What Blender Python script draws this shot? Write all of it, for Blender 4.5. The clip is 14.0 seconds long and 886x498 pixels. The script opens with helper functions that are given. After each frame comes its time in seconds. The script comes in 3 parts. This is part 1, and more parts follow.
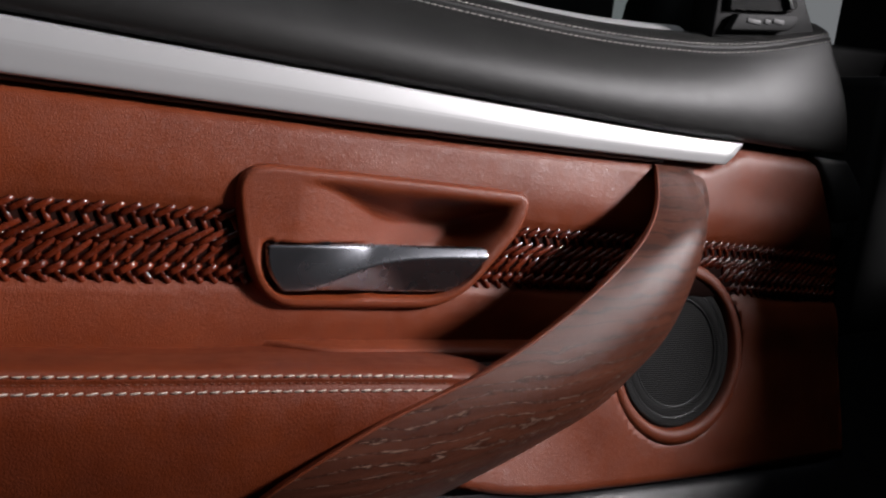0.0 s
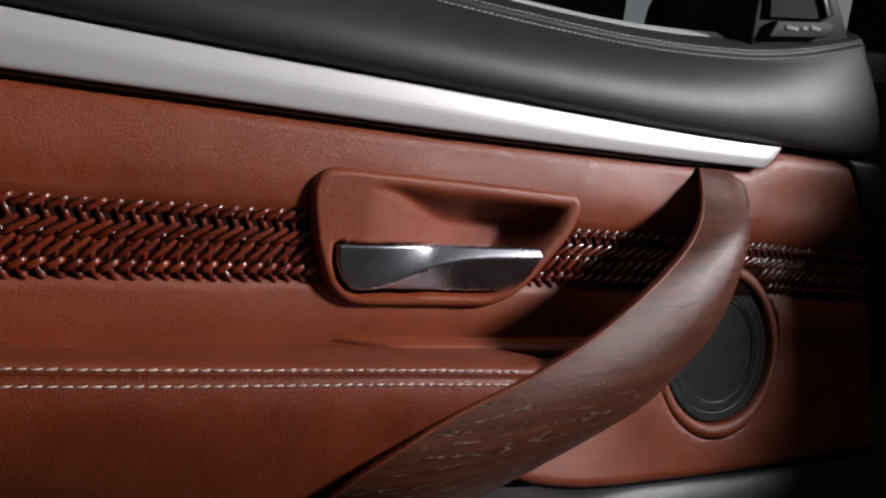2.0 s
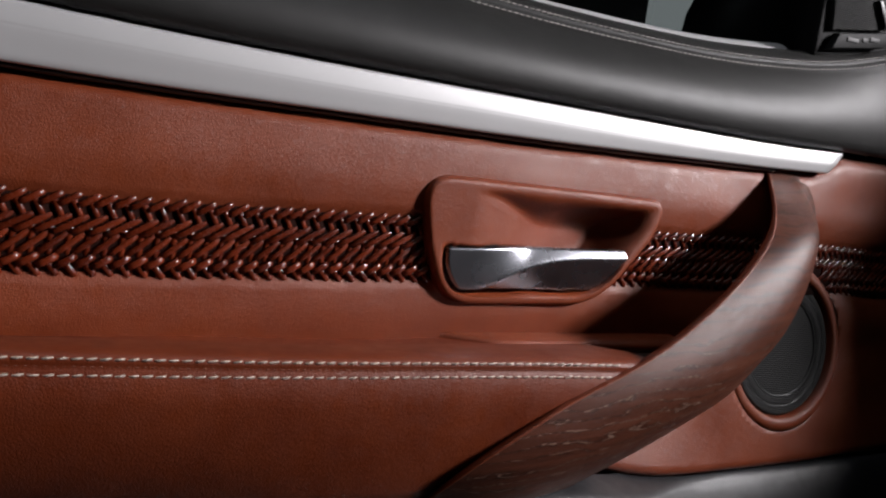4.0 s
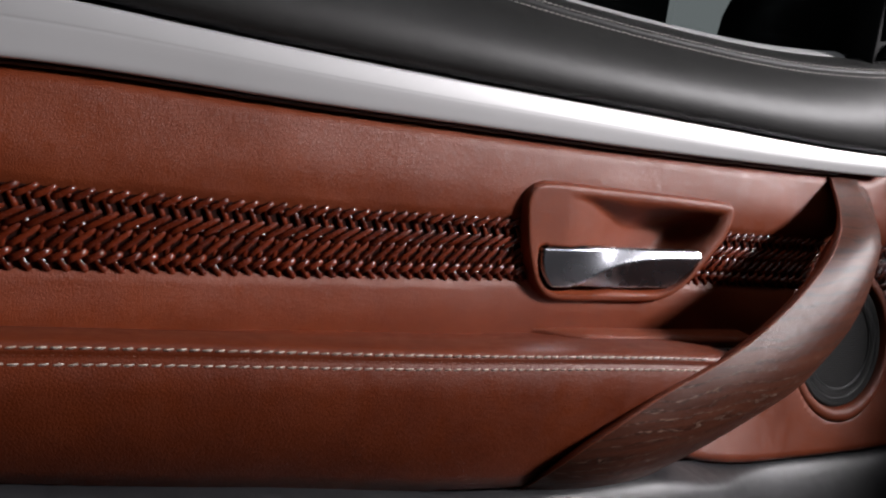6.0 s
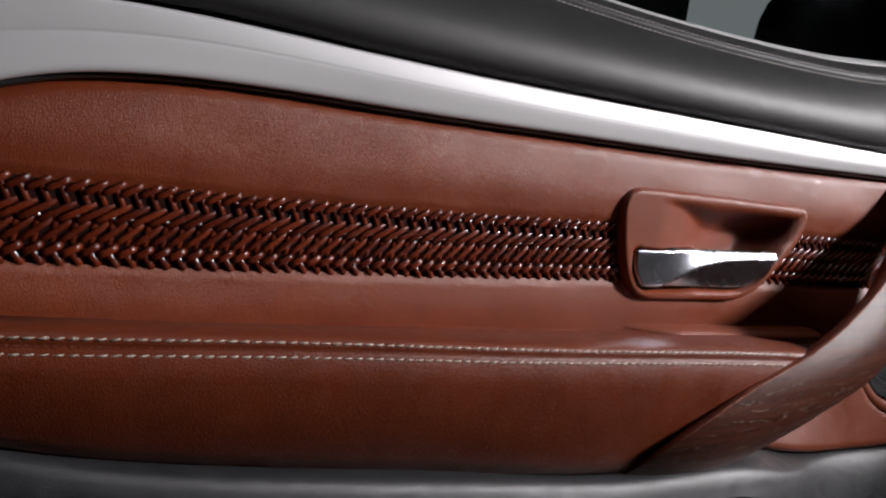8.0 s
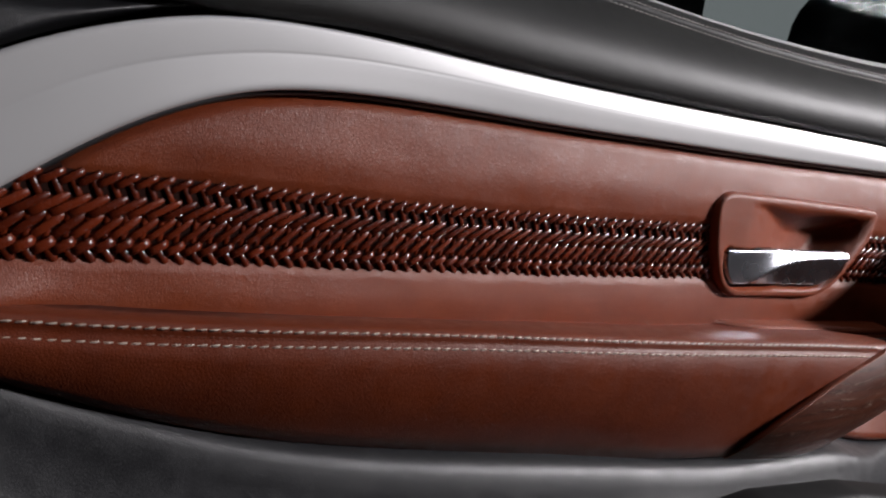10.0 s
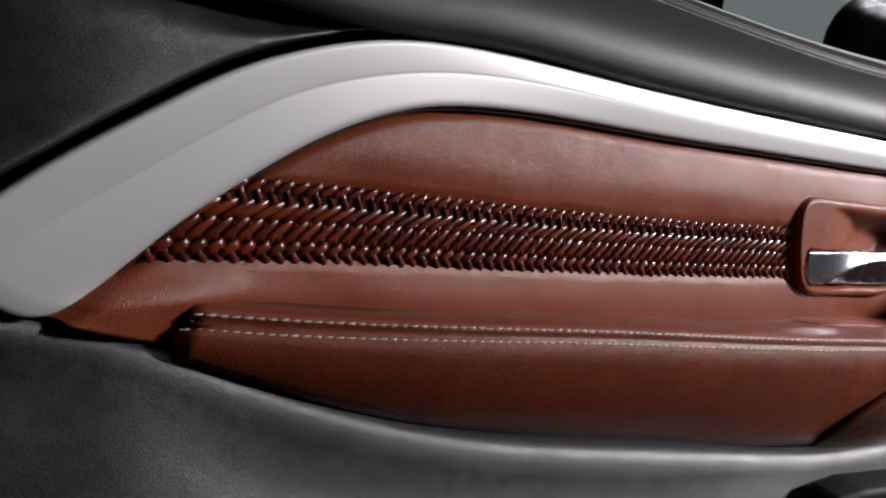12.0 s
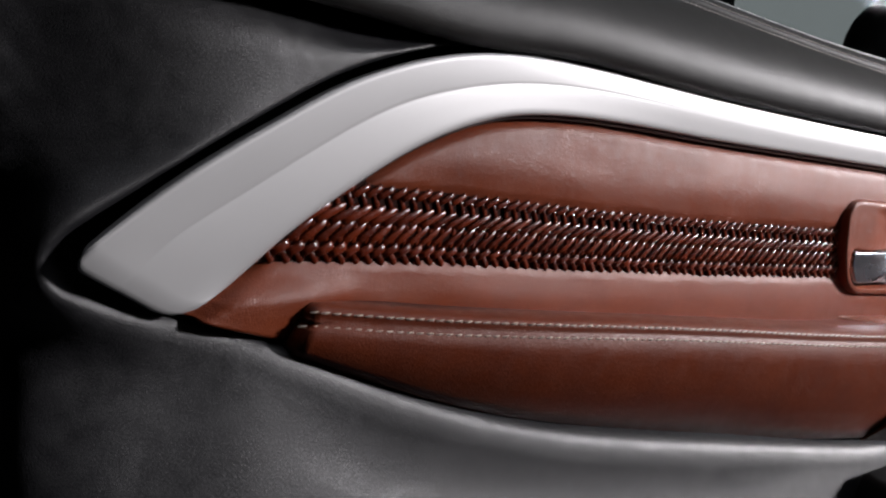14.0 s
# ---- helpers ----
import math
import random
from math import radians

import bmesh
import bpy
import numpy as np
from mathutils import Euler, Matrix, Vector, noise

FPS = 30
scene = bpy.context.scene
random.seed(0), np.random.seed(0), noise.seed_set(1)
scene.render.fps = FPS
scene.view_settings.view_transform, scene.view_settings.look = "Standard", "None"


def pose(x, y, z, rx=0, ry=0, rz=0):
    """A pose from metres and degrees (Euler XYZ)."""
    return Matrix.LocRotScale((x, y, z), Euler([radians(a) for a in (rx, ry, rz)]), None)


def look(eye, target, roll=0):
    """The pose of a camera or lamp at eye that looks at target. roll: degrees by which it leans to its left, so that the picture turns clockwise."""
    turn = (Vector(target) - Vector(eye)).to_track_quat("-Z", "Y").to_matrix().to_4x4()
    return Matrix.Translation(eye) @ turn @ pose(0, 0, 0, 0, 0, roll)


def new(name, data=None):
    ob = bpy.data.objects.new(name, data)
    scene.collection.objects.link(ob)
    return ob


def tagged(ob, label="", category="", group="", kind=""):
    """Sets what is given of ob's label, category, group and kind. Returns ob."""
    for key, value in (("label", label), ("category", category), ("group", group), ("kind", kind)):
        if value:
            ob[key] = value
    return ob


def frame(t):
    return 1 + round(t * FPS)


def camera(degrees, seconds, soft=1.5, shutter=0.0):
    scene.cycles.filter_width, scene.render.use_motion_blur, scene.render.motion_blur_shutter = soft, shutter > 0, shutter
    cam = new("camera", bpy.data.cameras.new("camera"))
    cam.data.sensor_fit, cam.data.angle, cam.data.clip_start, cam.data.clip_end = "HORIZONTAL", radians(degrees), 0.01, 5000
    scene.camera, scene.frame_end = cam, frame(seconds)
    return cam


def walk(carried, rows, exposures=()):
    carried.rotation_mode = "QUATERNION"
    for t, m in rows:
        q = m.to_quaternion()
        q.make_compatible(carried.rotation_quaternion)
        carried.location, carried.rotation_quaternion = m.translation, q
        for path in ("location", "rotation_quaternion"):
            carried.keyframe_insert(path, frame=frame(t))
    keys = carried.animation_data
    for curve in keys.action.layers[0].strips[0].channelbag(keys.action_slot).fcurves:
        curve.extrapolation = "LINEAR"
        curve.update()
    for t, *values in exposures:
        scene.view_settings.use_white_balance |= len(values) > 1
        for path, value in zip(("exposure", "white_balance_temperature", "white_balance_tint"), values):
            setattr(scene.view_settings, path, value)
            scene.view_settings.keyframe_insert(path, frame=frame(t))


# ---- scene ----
cam = camera(60.0, 14.0, soft=2.3)
PATH = [
    (0, (-0.011, -0.036, 0.872), (0.832, 1.753, 0.571), 7.1),
    (0.5, (-0.015, -0.035, 0.873), (0.831, 1.752, 0.568), 7.2),
    (1, (-0.023, -0.035, 0.873), (0.823, 1.751, 0.566), 7.3),
    (1.5, (-0.04, -0.037, 0.872), (0.801, 1.752, 0.566), 7.2),
    (2, (-0.06, -0.038, 0.871), (0.779, 1.752, 0.567), 7.2),
    (2.5, (-0.08, -0.04, 0.872), (0.755, 1.751, 0.564), 7.2),
    (3, (-0.103, -0.041, 0.871), (0.73, 1.751, 0.562), 7.2),
    (5.5, (-0.204, -0.049, 0.874), (0.612, 1.748, 0.548), 7.2),
    (6, (-0.228, -0.05, 0.875), (0.588, 1.745, 0.543), 7.3),
    (6.5, (-0.251, -0.052, 0.876), (0.562, 1.744, 0.539), 7.4),
    (7, (-0.276, -0.052, 0.878), (0.539, 1.741, 0.532), 7.5),
    (7.5, (-0.3, -0.052, 0.879), (0.517, 1.74, 0.529), 7.6),
    (8, (-0.325, -0.053, 0.879), (0.491, 1.738, 0.525), 7.7),
    (10.5, (-0.463, -0.054, 0.874), (0.365, 1.732, 0.522), 7.6),
    (11, (-0.492, -0.054, 0.874), (0.337, 1.731, 0.519), 7.7),
    (11.5, (-0.518, -0.055, 0.874), (0.312, 1.73, 0.516), 7.8),
    (12, (-0.543, -0.054, 0.875), (0.289, 1.728, 0.509), 7.9),
    (12.5, (-0.563, -0.055, 0.872), (0.269, 1.728, 0.514), 7.8),
    (13, (-0.583, -0.054, 0.87), (0.252, 1.729, 0.516), 7.7),
    (13.5, (-0.6, -0.054, 0.87), (0.234, 1.728, 0.515), 7.7),
    (14, (-0.609, -0.056, 0.87), (0.222, 1.729, 0.516), 7.6),
]
walk(cam, [(t, look(eye, target, roll)) for t, eye, target, roll in PATH], [(0.0, -0.26), (3.0, -0.24), (8.0, -0.22), (11.0, -0.12), (14.0, 0.04)])

# ---- light ----
world = bpy.data.worlds.new("studio_dark")
world.use_nodes = True
world.node_tree.nodes["Background"].inputs[0].default_value = (0.75, 0.85, 1.0, 1)
world.node_tree.nodes["Background"].inputs[1].default_value = 0.003
scene.world = world


def softbox(name, eye, target, width, height, watts, colour):
    lamp = bpy.data.lights.new(name, "AREA")
    lamp.shape, lamp.size, lamp.size_y, lamp.energy, lamp.color = "RECTANGLE", width, height, watts, colour
    ob = new(name, lamp)
    ob.matrix_world = look(eye, target)
    return ob


key = softbox("key_lamp", (2.00, -0.50, 1.80), (0.12, 0.45, 0.80), 0.30, 0.30, 5.6, (1.0, 0.96, 0.99))
key.data.spread = radians(38)  # narrow beam, added so that the light falls off towards both door ends
softbox("front_lamp", (2.30, -1.90, 1.20), (0.30, 0.45, 0.85), 1.6, 1.2, 0.5, (0.96, 0.97, 1.0))
softbox("overhead_lamp", (0.02, 0.28, 2.10), (0.02, 0.36, 0.80), 1.2, 0.4, 3.1, (0.88, 0.92, 1.0))


# ---- helpers of the scene ----
def spline(xs, ys):
    """Natural cubic spline through the knots, as a function."""
    xs, ys = np.array(xs, float), np.array(ys, float)
    n, h = len(xs), np.diff(xs)
    a, b = np.eye(n), np.zeros(n)
    for i in range(1, n - 1):
        a[i, i - 1:i + 2] = h[i - 1], 2 * (h[i - 1] + h[i]), h[i]
        b[i] = 6 * ((ys[i + 1] - ys[i]) / h[i] - (ys[i] - ys[i - 1]) / h[i - 1])
    m = np.linalg.solve(a, b)

    def value(x):
        x = np.asarray(x, float)
        k = np.clip(np.searchsorted(xs, x) - 1, 0, n - 2)
        d, e, w = x - xs[k], xs[k + 1] - x, h[k]
        return (m[k] * e ** 3 + m[k + 1] * d ** 3) / (6 * w) + (ys[k] / w - m[k] * w / 6) * e + (ys[k + 1] / w - m[k + 1] * w / 6) * d
    return value


def run(points, n):
    """n points evenly along a smooth curve through the points."""
    p = np.array(points, float)
    s = np.r_[0, np.cumsum(np.linalg.norm(np.diff(p, axis=0), axis=1))]
    fine = np.linspace(0, s[-1], 3000)
    c = np.stack([spline(s, p[:, k])(fine) for k in range(p.shape[1])], -1)
    l = np.r_[0, np.cumsum(np.linalg.norm(np.diff(c, axis=0), axis=1))]
    want = np.linspace(0, l[-1], n)
    return np.stack([np.interp(want, l, c[:, k]) for k in range(p.shape[1])], -1)


def step(x, a, b):
    t = np.clip((np.asarray(x, float) - a) / (b - a), 0, 1)
    return t * t * (3 - 2 * t)


def mesh_from(name, verts, faces, material, smooth=True):
    me = bpy.data.meshes.new(name)
    me.from_pydata([tuple(float(c) for c in v) for v in verts], [], faces)
    me.validate()
    me.materials.append(material)
    bm = bmesh.new()
    bm.from_mesh(me)
    bmesh.ops.recalc_face_normals(bm, faces=bm.faces)
    bm.to_mesh(me)
    bm.free()
    if smooth:
        me.polygons.foreach_set("use_smooth", [True] * len(me.polygons))
    return me


def put(name, me, parent=None, label="", m=None):
    ob = new(name, me)
    if parent:
        ob.parent = parent
    if m is not None:
        ob.matrix_basis = m
    if label:
        tagged(ob, label)
    return ob


def part(name, verts, faces, material, parent, label="", smooth=True):
    return put(name, mesh_from(name, verts, faces, material, smooth), parent, label)


def thing(name, label, category, kind=""):
    return tagged(new(name), label, category, "", kind)


def grid(rows, close_u=False, close_v=False):
    """Verts and faces of a sheet given as rows of points."""
    rows = np.array(rows, float)
    nu, nv = rows.shape[:2]
    faces = []
    for i in range(nu if close_u else nu - 1):
        for j in range(nv if close_v else nv - 1):
            a, b = i, (i + 1) % nu
            c, d = j, (j + 1) % nv
            faces.append((a * nv + c, b * nv + c, b * nv + d, a * nv + d))
    return rows.reshape(-1, 3), faces


def inside(poly, x, z):
    odd = np.zeros(np.shape(x), bool)
    for (x0, z0), (x1, z1) in zip(poly, np.roll(poly, -1, axis=0)):
        hit = (z0 > z) != (z1 > z)
        odd ^= hit & (x < (x1 - x0) * (z - z0) / ((z1 - z0) + 1e-12) + x0)
    return odd


def box(x0, x1, y0, y1, z0, z1, bevel=0.0):
    bm = bmesh.new()
    bmesh.ops.create_cube(bm, size=1)
    for v in bm.verts:
        v.co = Vector(((x0 + x1) / 2 + v.co.x * (x1 - x0), (y0 + y1) / 2 + v.co.y * (y1 - y0), (z0 + z1) / 2 + v.co.z * (z1 - z0)))
    if bevel:
        bmesh.ops.bevel(bm, geom=list(bm.edges), offset=bevel, segments=3, affect="EDGES", profile=0.5)
    bm.verts.index_update()
    verts, faces = [v.co[:] for v in bm.verts], [[v.index for v in f.verts] for f in bm.faces]
    bm.free()
    return verts, faces


# ---- materials ----
def nodes_of(name):
    m = bpy.data.materials.new(name)
    m.use_nodes = True
    t = m.node_tree
    return m, t, t.nodes["Principled BSDF"]


def node(t, kind, **values):
    n = t.nodes.new(kind)
    for k, v in values.items():
        n.inputs[k.replace("_", " ")].default_value = v
    return n


def position(t, scale=(1, 1, 1), turn=(0, 0, 0)):
    g = t.nodes.new("ShaderNodeNewGeometry")
    m = t.nodes.new("ShaderNodeMapping")
    m.inputs["Scale"].default_value, m.inputs["Rotation"].default_value = scale, turn
    t.links.new(g.outputs["Position"], m.inputs["Vector"])
    return m.outputs[0]


def ramp(t, value, stops):
    r = t.nodes.new("ShaderNodeValToRGB")
    for k, (at, c) in enumerate(stops):
        e = r.color_ramp.elements[k] if k < 2 else r.color_ramp.elements.new(at)
        e.position, e.color = at, (*c, 1) if len(c) == 3 else c
    t.links.new(value, r.inputs[0])
    return r.outputs[0]


def noise_tex(t, vec, scale, detail=4, rough=0.5):
    n = node(t, "ShaderNodeTexNoise", Scale=scale, Detail=detail, Roughness=rough)
    t.links.new(vec, n.inputs["Vector"])
    return n.outputs[0]


def bump(t, height, strength, distance, under=None):
    b = node(t, "ShaderNodeBump", Strength=strength, Distance=distance)
    t.links.new(height, b.inputs["Height"])
    if under:
        t.links.new(under, b.inputs["Normal"])
    return b.outputs[0]


def leather(name, dark, light, rough, cell=750, depth=0.35, spec=0.5, wave=0.12, vary=1.0, crease=0.0):
    m, t, p = nodes_of(name)
    vec = position(t)
    c = ramp(t, noise_tex(t, vec, 22, 6, 0.6), [(0.3, dark), (0.7, light)])
    t.links.new(c, p.inputs["Base Color"])
    v = node(t, "ShaderNodeTexVoronoi", Scale=cell)
    v.feature = "DISTANCE_TO_EDGE"
    t.links.new(vec, v.inputs["Vector"])
    cells = ramp(t, v.outputs["Distance"], [(0.0, (0, 0, 0)), (0.25, (1, 1, 1))])
    b = bump(t, noise_tex(t, vec, 45, 3), wave, 0.003)
    if crease:
        b = bump(t, noise_tex(t, position(t, (0.6, 1, 1.25)), 210, 5, 0.6), crease, 0.0012, b)
    b = bump(t, cells, depth, 0.0004, b)
    b = bump(t, noise_tex(t, vec, 1400, 2), depth * 0.6, 0.0003, b)
    t.links.new(b, p.inputs["Normal"])
    r = ramp(t, noise_tex(t, vec, 90, 4), [(0.3, (rough - 0.06 * vary,) * 3), (0.7, (rough + 0.08 * vary,) * 3)])
    t.links.new(r, p.inputs["Roughness"])
    p.inputs["Specular IOR Level"].default_value = spec
    return m


def plain(name, colour, rough, metal=0.0, grain=300, amount=0.1, spec=0.5, relief=0.05):
    m, t, p = nodes_of(name)
    vec = position(t)
    lo, hi = [c * (1 - amount) for c in colour], [min(1, c * (1 + amount)) for c in colour]
    t.links.new(ramp(t, noise_tex(t, vec, grain, 4), [(0.3, lo), (0.7, hi)]), p.inputs["Base Color"])
    t.links.new(bump(t, noise_tex(t, vec, grain * 4, 2), relief, 0.0003), p.inputs["Normal"])
    r = ramp(t, noise_tex(t, vec, grain * 0.1, 4), [(0.3, (rough * 0.92,) * 3), (0.7, (min(1, rough * 1.08),) * 3)])
    t.links.new(r, p.inputs["Roughness"])
    p.inputs["Metallic"].default_value = metal
    p.inputs["Specular IOR Level"].default_value = spec
    return m


def lace_leather(name):
    m, t, p = nodes_of(name)
    info = t.nodes.new("ShaderNodeObjectInfo")
    geo = t.nodes.new("ShaderNodeNewGeometry")
    add = t.nodes.new("ShaderNodeMath")
    add.operation = "ADD"
    t.links.new(info.outputs["Random"], add.inputs[0])
    t.links.new(geo.outputs["Random Per Island"], add.inputs[1])
    frac = t.nodes.new("ShaderNodeMath")
    frac.operation = "FRACT"
    t.links.new(add.outputs[0], frac.inputs[0])
    tone = ramp(t, frac.outputs[0], [(0.0, (0.064, 0.0085, 0.0025)), (1.0, (0.130, 0.0195, 0.0060))])
    t.links.new(tone, p.inputs["Base Color"])
    vec = position(t)
    t.links.new(bump(t, noise_tex(t, vec, 900, 3), 0.25, 0.0004), p.inputs["Normal"])
    t.links.new(ramp(t, noise_tex(t, vec, 260, 3), [(0.3, (0.19,) * 3), (0.75, (0.33,) * 3)]), p.inputs["Roughness"])
    return m


def wood_material(name):
    m, t, p = nodes_of(name)
    flat = position(t, (1, 1, 1), (0, radians(5), 0))
    stretch = t.nodes.new("ShaderNodeMapping")
    stretch.inputs["Scale"].default_value = (9, 3, 130)
    wob = node(t, "ShaderNodeTexNoise", Scale=9.0, Detail=2.0)
    t.links.new(flat, wob.inputs["Vector"])
    mix = t.nodes.new("ShaderNodeMix")
    mix.data_type = "VECTOR"
    mix.inputs["Factor"].default_value = 0.008
    t.links.new(flat, mix.inputs["A"])
    t.links.new(wob.outputs["Color"], mix.inputs["B"])
    t.links.new(mix.outputs["Result"], stretch.inputs["Vector"])
    figure = noise_tex(t, stretch.outputs[0], 1.0, 3, 0.55)
    base = ramp(t, figure, [(0.25, (0.048, 0.0140, 0.0075)), (0.5, (0.070, 0.0212, 0.0115)), (0.75, (0.096, 0.0305, 0.0165))])
    fine = t.nodes.new("ShaderNodeMapping")
    fine.inputs["Scale"].default_value = (150, 60, 2300)
    t.links.new(mix.outputs["Result"], fine.inputs["Vector"])
    pores = noise_tex(t, fine.outputs[0], 1.0, 2, 0.6)
    # bands of open pores follow the growth rings
    rings = t.nodes.new("ShaderNodeMapping")
    rings.inputs["Scale"].default_value = (0.22, 0.10, 1)
    t.links.new(mix.outputs["Result"], rings.inputs["Vector"])
    wave = node(t, "ShaderNodeTexWave", Scale=38.0, Distortion=8.0, Detail=3.0, Detail_Scale=2.2, Detail_Roughness=0.6)
    wave.bands_direction = "Z"
    t.links.new(rings.outputs[0], wave.inputs["Vector"])
    band = wave.outputs["Fac"]
    veins = ramp(t, band, [(0.0, (1, 1, 1)), (0.80, (1, 1, 1)), (0.93, (0.42, 0.38, 0.36)), (1.0, (0.30, 0.27, 0.25))])
    shade = t.nodes.new("ShaderNodeMix")
    shade.data_type, shade.blend_type = "RGBA", "MULTIPLY"
    shade.inputs["Factor"].default_value = 0.75
    t.links.new(base, shade.inputs["A"])
    t.links.new(veins, shade.inputs["B"])
    base = shade.outputs["Result"]
    # pale filler sits in the open pores, thickest towards the lower end of the board
    fill = t.nodes.new("ShaderNodeSeparateXYZ")
    t.links.new(flat, fill.inputs[0])
    low_end = ramp(t, fill.outputs["Z"], [(0.66, (1, 1, 1)), (0.73, (0, 0, 0))])
    band = ramp(t, band, [(0.94, (0, 0, 0)), (0.99, (1, 1, 1))])
    speck = ramp(t, pores, [(0.48, (0, 0, 0)), (0.56, (1, 1, 1))])
    mul = t.nodes.new("ShaderNodeMath")
    mul.operation = "MULTIPLY"
    t.links.new(band, mul.inputs[0])
    t.links.new(speck, mul.inputs[1])
    most = t.nodes.new("ShaderNodeMath")
    most.operation = "MULTIPLY"
    t.links.new(mul.outputs[0], most.inputs[0])
    t.links.new(low_end, most.inputs[1])
    mul = most
    tint = t.nodes.new("ShaderNodeMix")
    tint.data_type = "RGBA"
    t.links.new(mul.outputs[0], tint.inputs["Factor"])
    t.links.new(base, tint.inputs["A"])
    tint.inputs["B"].default_value = (0.21, 0.125, 0.092, 1)
    t.links.new(tint.outputs["Result"], p.inputs["Base Color"])
    p.inputs["Specular IOR Level"].default_value = 0.25
    b = bump(t, pores, 0.5, 0.0006)
    b = bump(t, mul.outputs[0], -0.5, 0.0006, b)
    t.links.new(b, p.inputs["Normal"])
    t.links.new(ramp(t, pores, [(0.3, (0.32,) * 3), (0.7, (0.48,) * 3)]), p.inputs["Roughness"])
    return m


def mesh_cloth(name):
    """Fine woven speaker gauze: close horizontal ribs."""
    m, t, p = nodes_of(name)
    w = t.nodes.new("ShaderNodeTexWave")
    w.bands_direction = "Z"
    w.inputs["Scale"].default_value = 165
    t.links.new(position(t), w.inputs["Vector"])
    v = t.nodes.new("ShaderNodeTexWave")
    v.bands_direction = "X"
    v.inputs["Scale"].default_value = 300
    t.links.new(position(t), v.inputs["Vector"])
    t.links.new(ramp(t, w.outputs["Fac"], [(0.1, (0.004, 0.004, 0.004)), (0.8, (0.015, 0.0145, 0.014))]), p.inputs["Base Color"])
    b = bump(t, v.outputs["Fac"], 0.3, 0.0006)
    t.links.new(bump(t, w.outputs["Fac"], 0.8, 0.001, b), p.inputs["Normal"])
    p.inputs["Roughness"].default_value = 0.65
    p.inputs["Specular IOR Level"].default_value = 0.25
    return m


def brushed(name, colour, rough, metal=1.0):
    m, t, p = nodes_of(name)
    p.inputs["Base Color"].default_value = (*colour, 1)
    p.inputs["Metallic"].default_value = metal
    speck = noise_tex(t, position(t), 2200, 2)
    t.links.new(bump(t, speck, 0.08, 0.0002), p.inputs["Normal"])
    t.links.new(ramp(t, noise_tex(t, position(t), 60, 5), [(0.3, (rough - 0.012,) * 3), (0.7, (rough + 0.012,) * 3)]), p.inputs["Roughness"])
    return m


TAN = leather("tan_leather", (0.142, 0.0250, 0.0061), (0.186, 0.0362, 0.0098), 0.46, 620, 0.32, 0.42, 0.03, crease=0.12)
# darker copy of the tan leather, with the armrest's shade in its colour
SHADED_TAN = leather("shaded_tan_leather", (0.108, 0.0175, 0.0040), (0.146, 0.0265, 0.0068), 0.45, 560, 0.26, 0.42, 0.06, crease=0.14)
BLACK = leather("black_leather", (0.011, 0.0105, 0.0100), (0.017, 0.0165, 0.0155), 0.50, 900, 0.20, 0.36, 0.0, 0.3)
LOWER = leather("charcoal_skin", (0.009, 0.0090, 0.0105), (0.014, 0.0138, 0.0160), 0.46, 900, 0.26, 0.80, 0.04, crease=0.05)
LACE = lace_leather("lace_leather")
# dark brown backing, taken near black for the shade between the laces
BACKING = plain("gap_shade_backing", (0.014, 0.0035, 0.002), 0.9, spec=0.1)
SILVER = brushed("satin_aluminium", (0.55, 0.547, 0.55), 0.47, 0.45)
CHROME = brushed("polished_chrome", (0.37, 0.38, 0.415), 0.27)
WOOD = wood_material("stained_ash")
THREAD = plain("cream_thread", (0.50, 0.41, 0.34), 0.7, grain=2000, relief=0.4)
GREY_THREAD = plain("grey_thread", (0.34, 0.32, 0.30), 0.7, grain=2000, relief=0.4)
BROWN_THREAD = plain("brown_thread", (0.10, 0.03, 0.015), 0.7, grain=2000, relief=0.4)
PLASTIC = plain("black_plastic", (0.018, 0.018, 0.019), 0.4, relief=0.15)
GREY = plain("grey_plastic", (0.06, 0.06, 0.06), 0.45, relief=0.15)
# darker copy of the grey plastic, the mirror corner's shade in its colour
SHADED_GREY = plain("shaded_grey_plastic", (0.018, 0.018, 0.018), 0.5, relief=0.15)
RUBBER = plain("rubber", (0.006, 0.006, 0.006), 0.6, spec=0.2)
GAUZE = mesh_cloth("speaker_gauze")
PALE_GLOW = plain("glowing_pale_board", (0.16, 0.18, 0.20), 0.8, grain=4, amount=0.15)
# own emission stands in for studio light falling on the board
PALE_GLOW.node_tree.nodes["Principled BSDF"].inputs["Emission Color"].default_value = (0.74, 0.77, 0.80, 1)
PALE_GLOW.node_tree.nodes["Principled BSDF"].inputs["Emission Strength"].default_value = 0.26
FLOORING = plain("studio_floor", (0.05, 0.05, 0.055), 0.5, grain=8)
NIGHT = plain("dark_cloth", (0.005, 0.005, 0.0055), 0.9, grain=8)

glass, t_, p_ = nodes_of("tinted_glass")
clear, gloss, mixed = t_.nodes.new("ShaderNodeBsdfTransparent"), t_.nodes.new("ShaderNodeBsdfGlossy"), t_.nodes.new("ShaderNodeMixShader")
clear.inputs[0].default_value = (0.84, 0.88, 0.87, 1)
gloss.inputs["Roughness"].default_value = 0.02
mixed.inputs[0].default_value = 0.004
t_.links.new(clear.outputs[0], mixed.inputs[1])
t_.links.new(gloss.outputs[0], mixed.inputs[2])
t_.links.new(mixed.outputs[0], t_.nodes["Material Output"].inputs["Surface"])

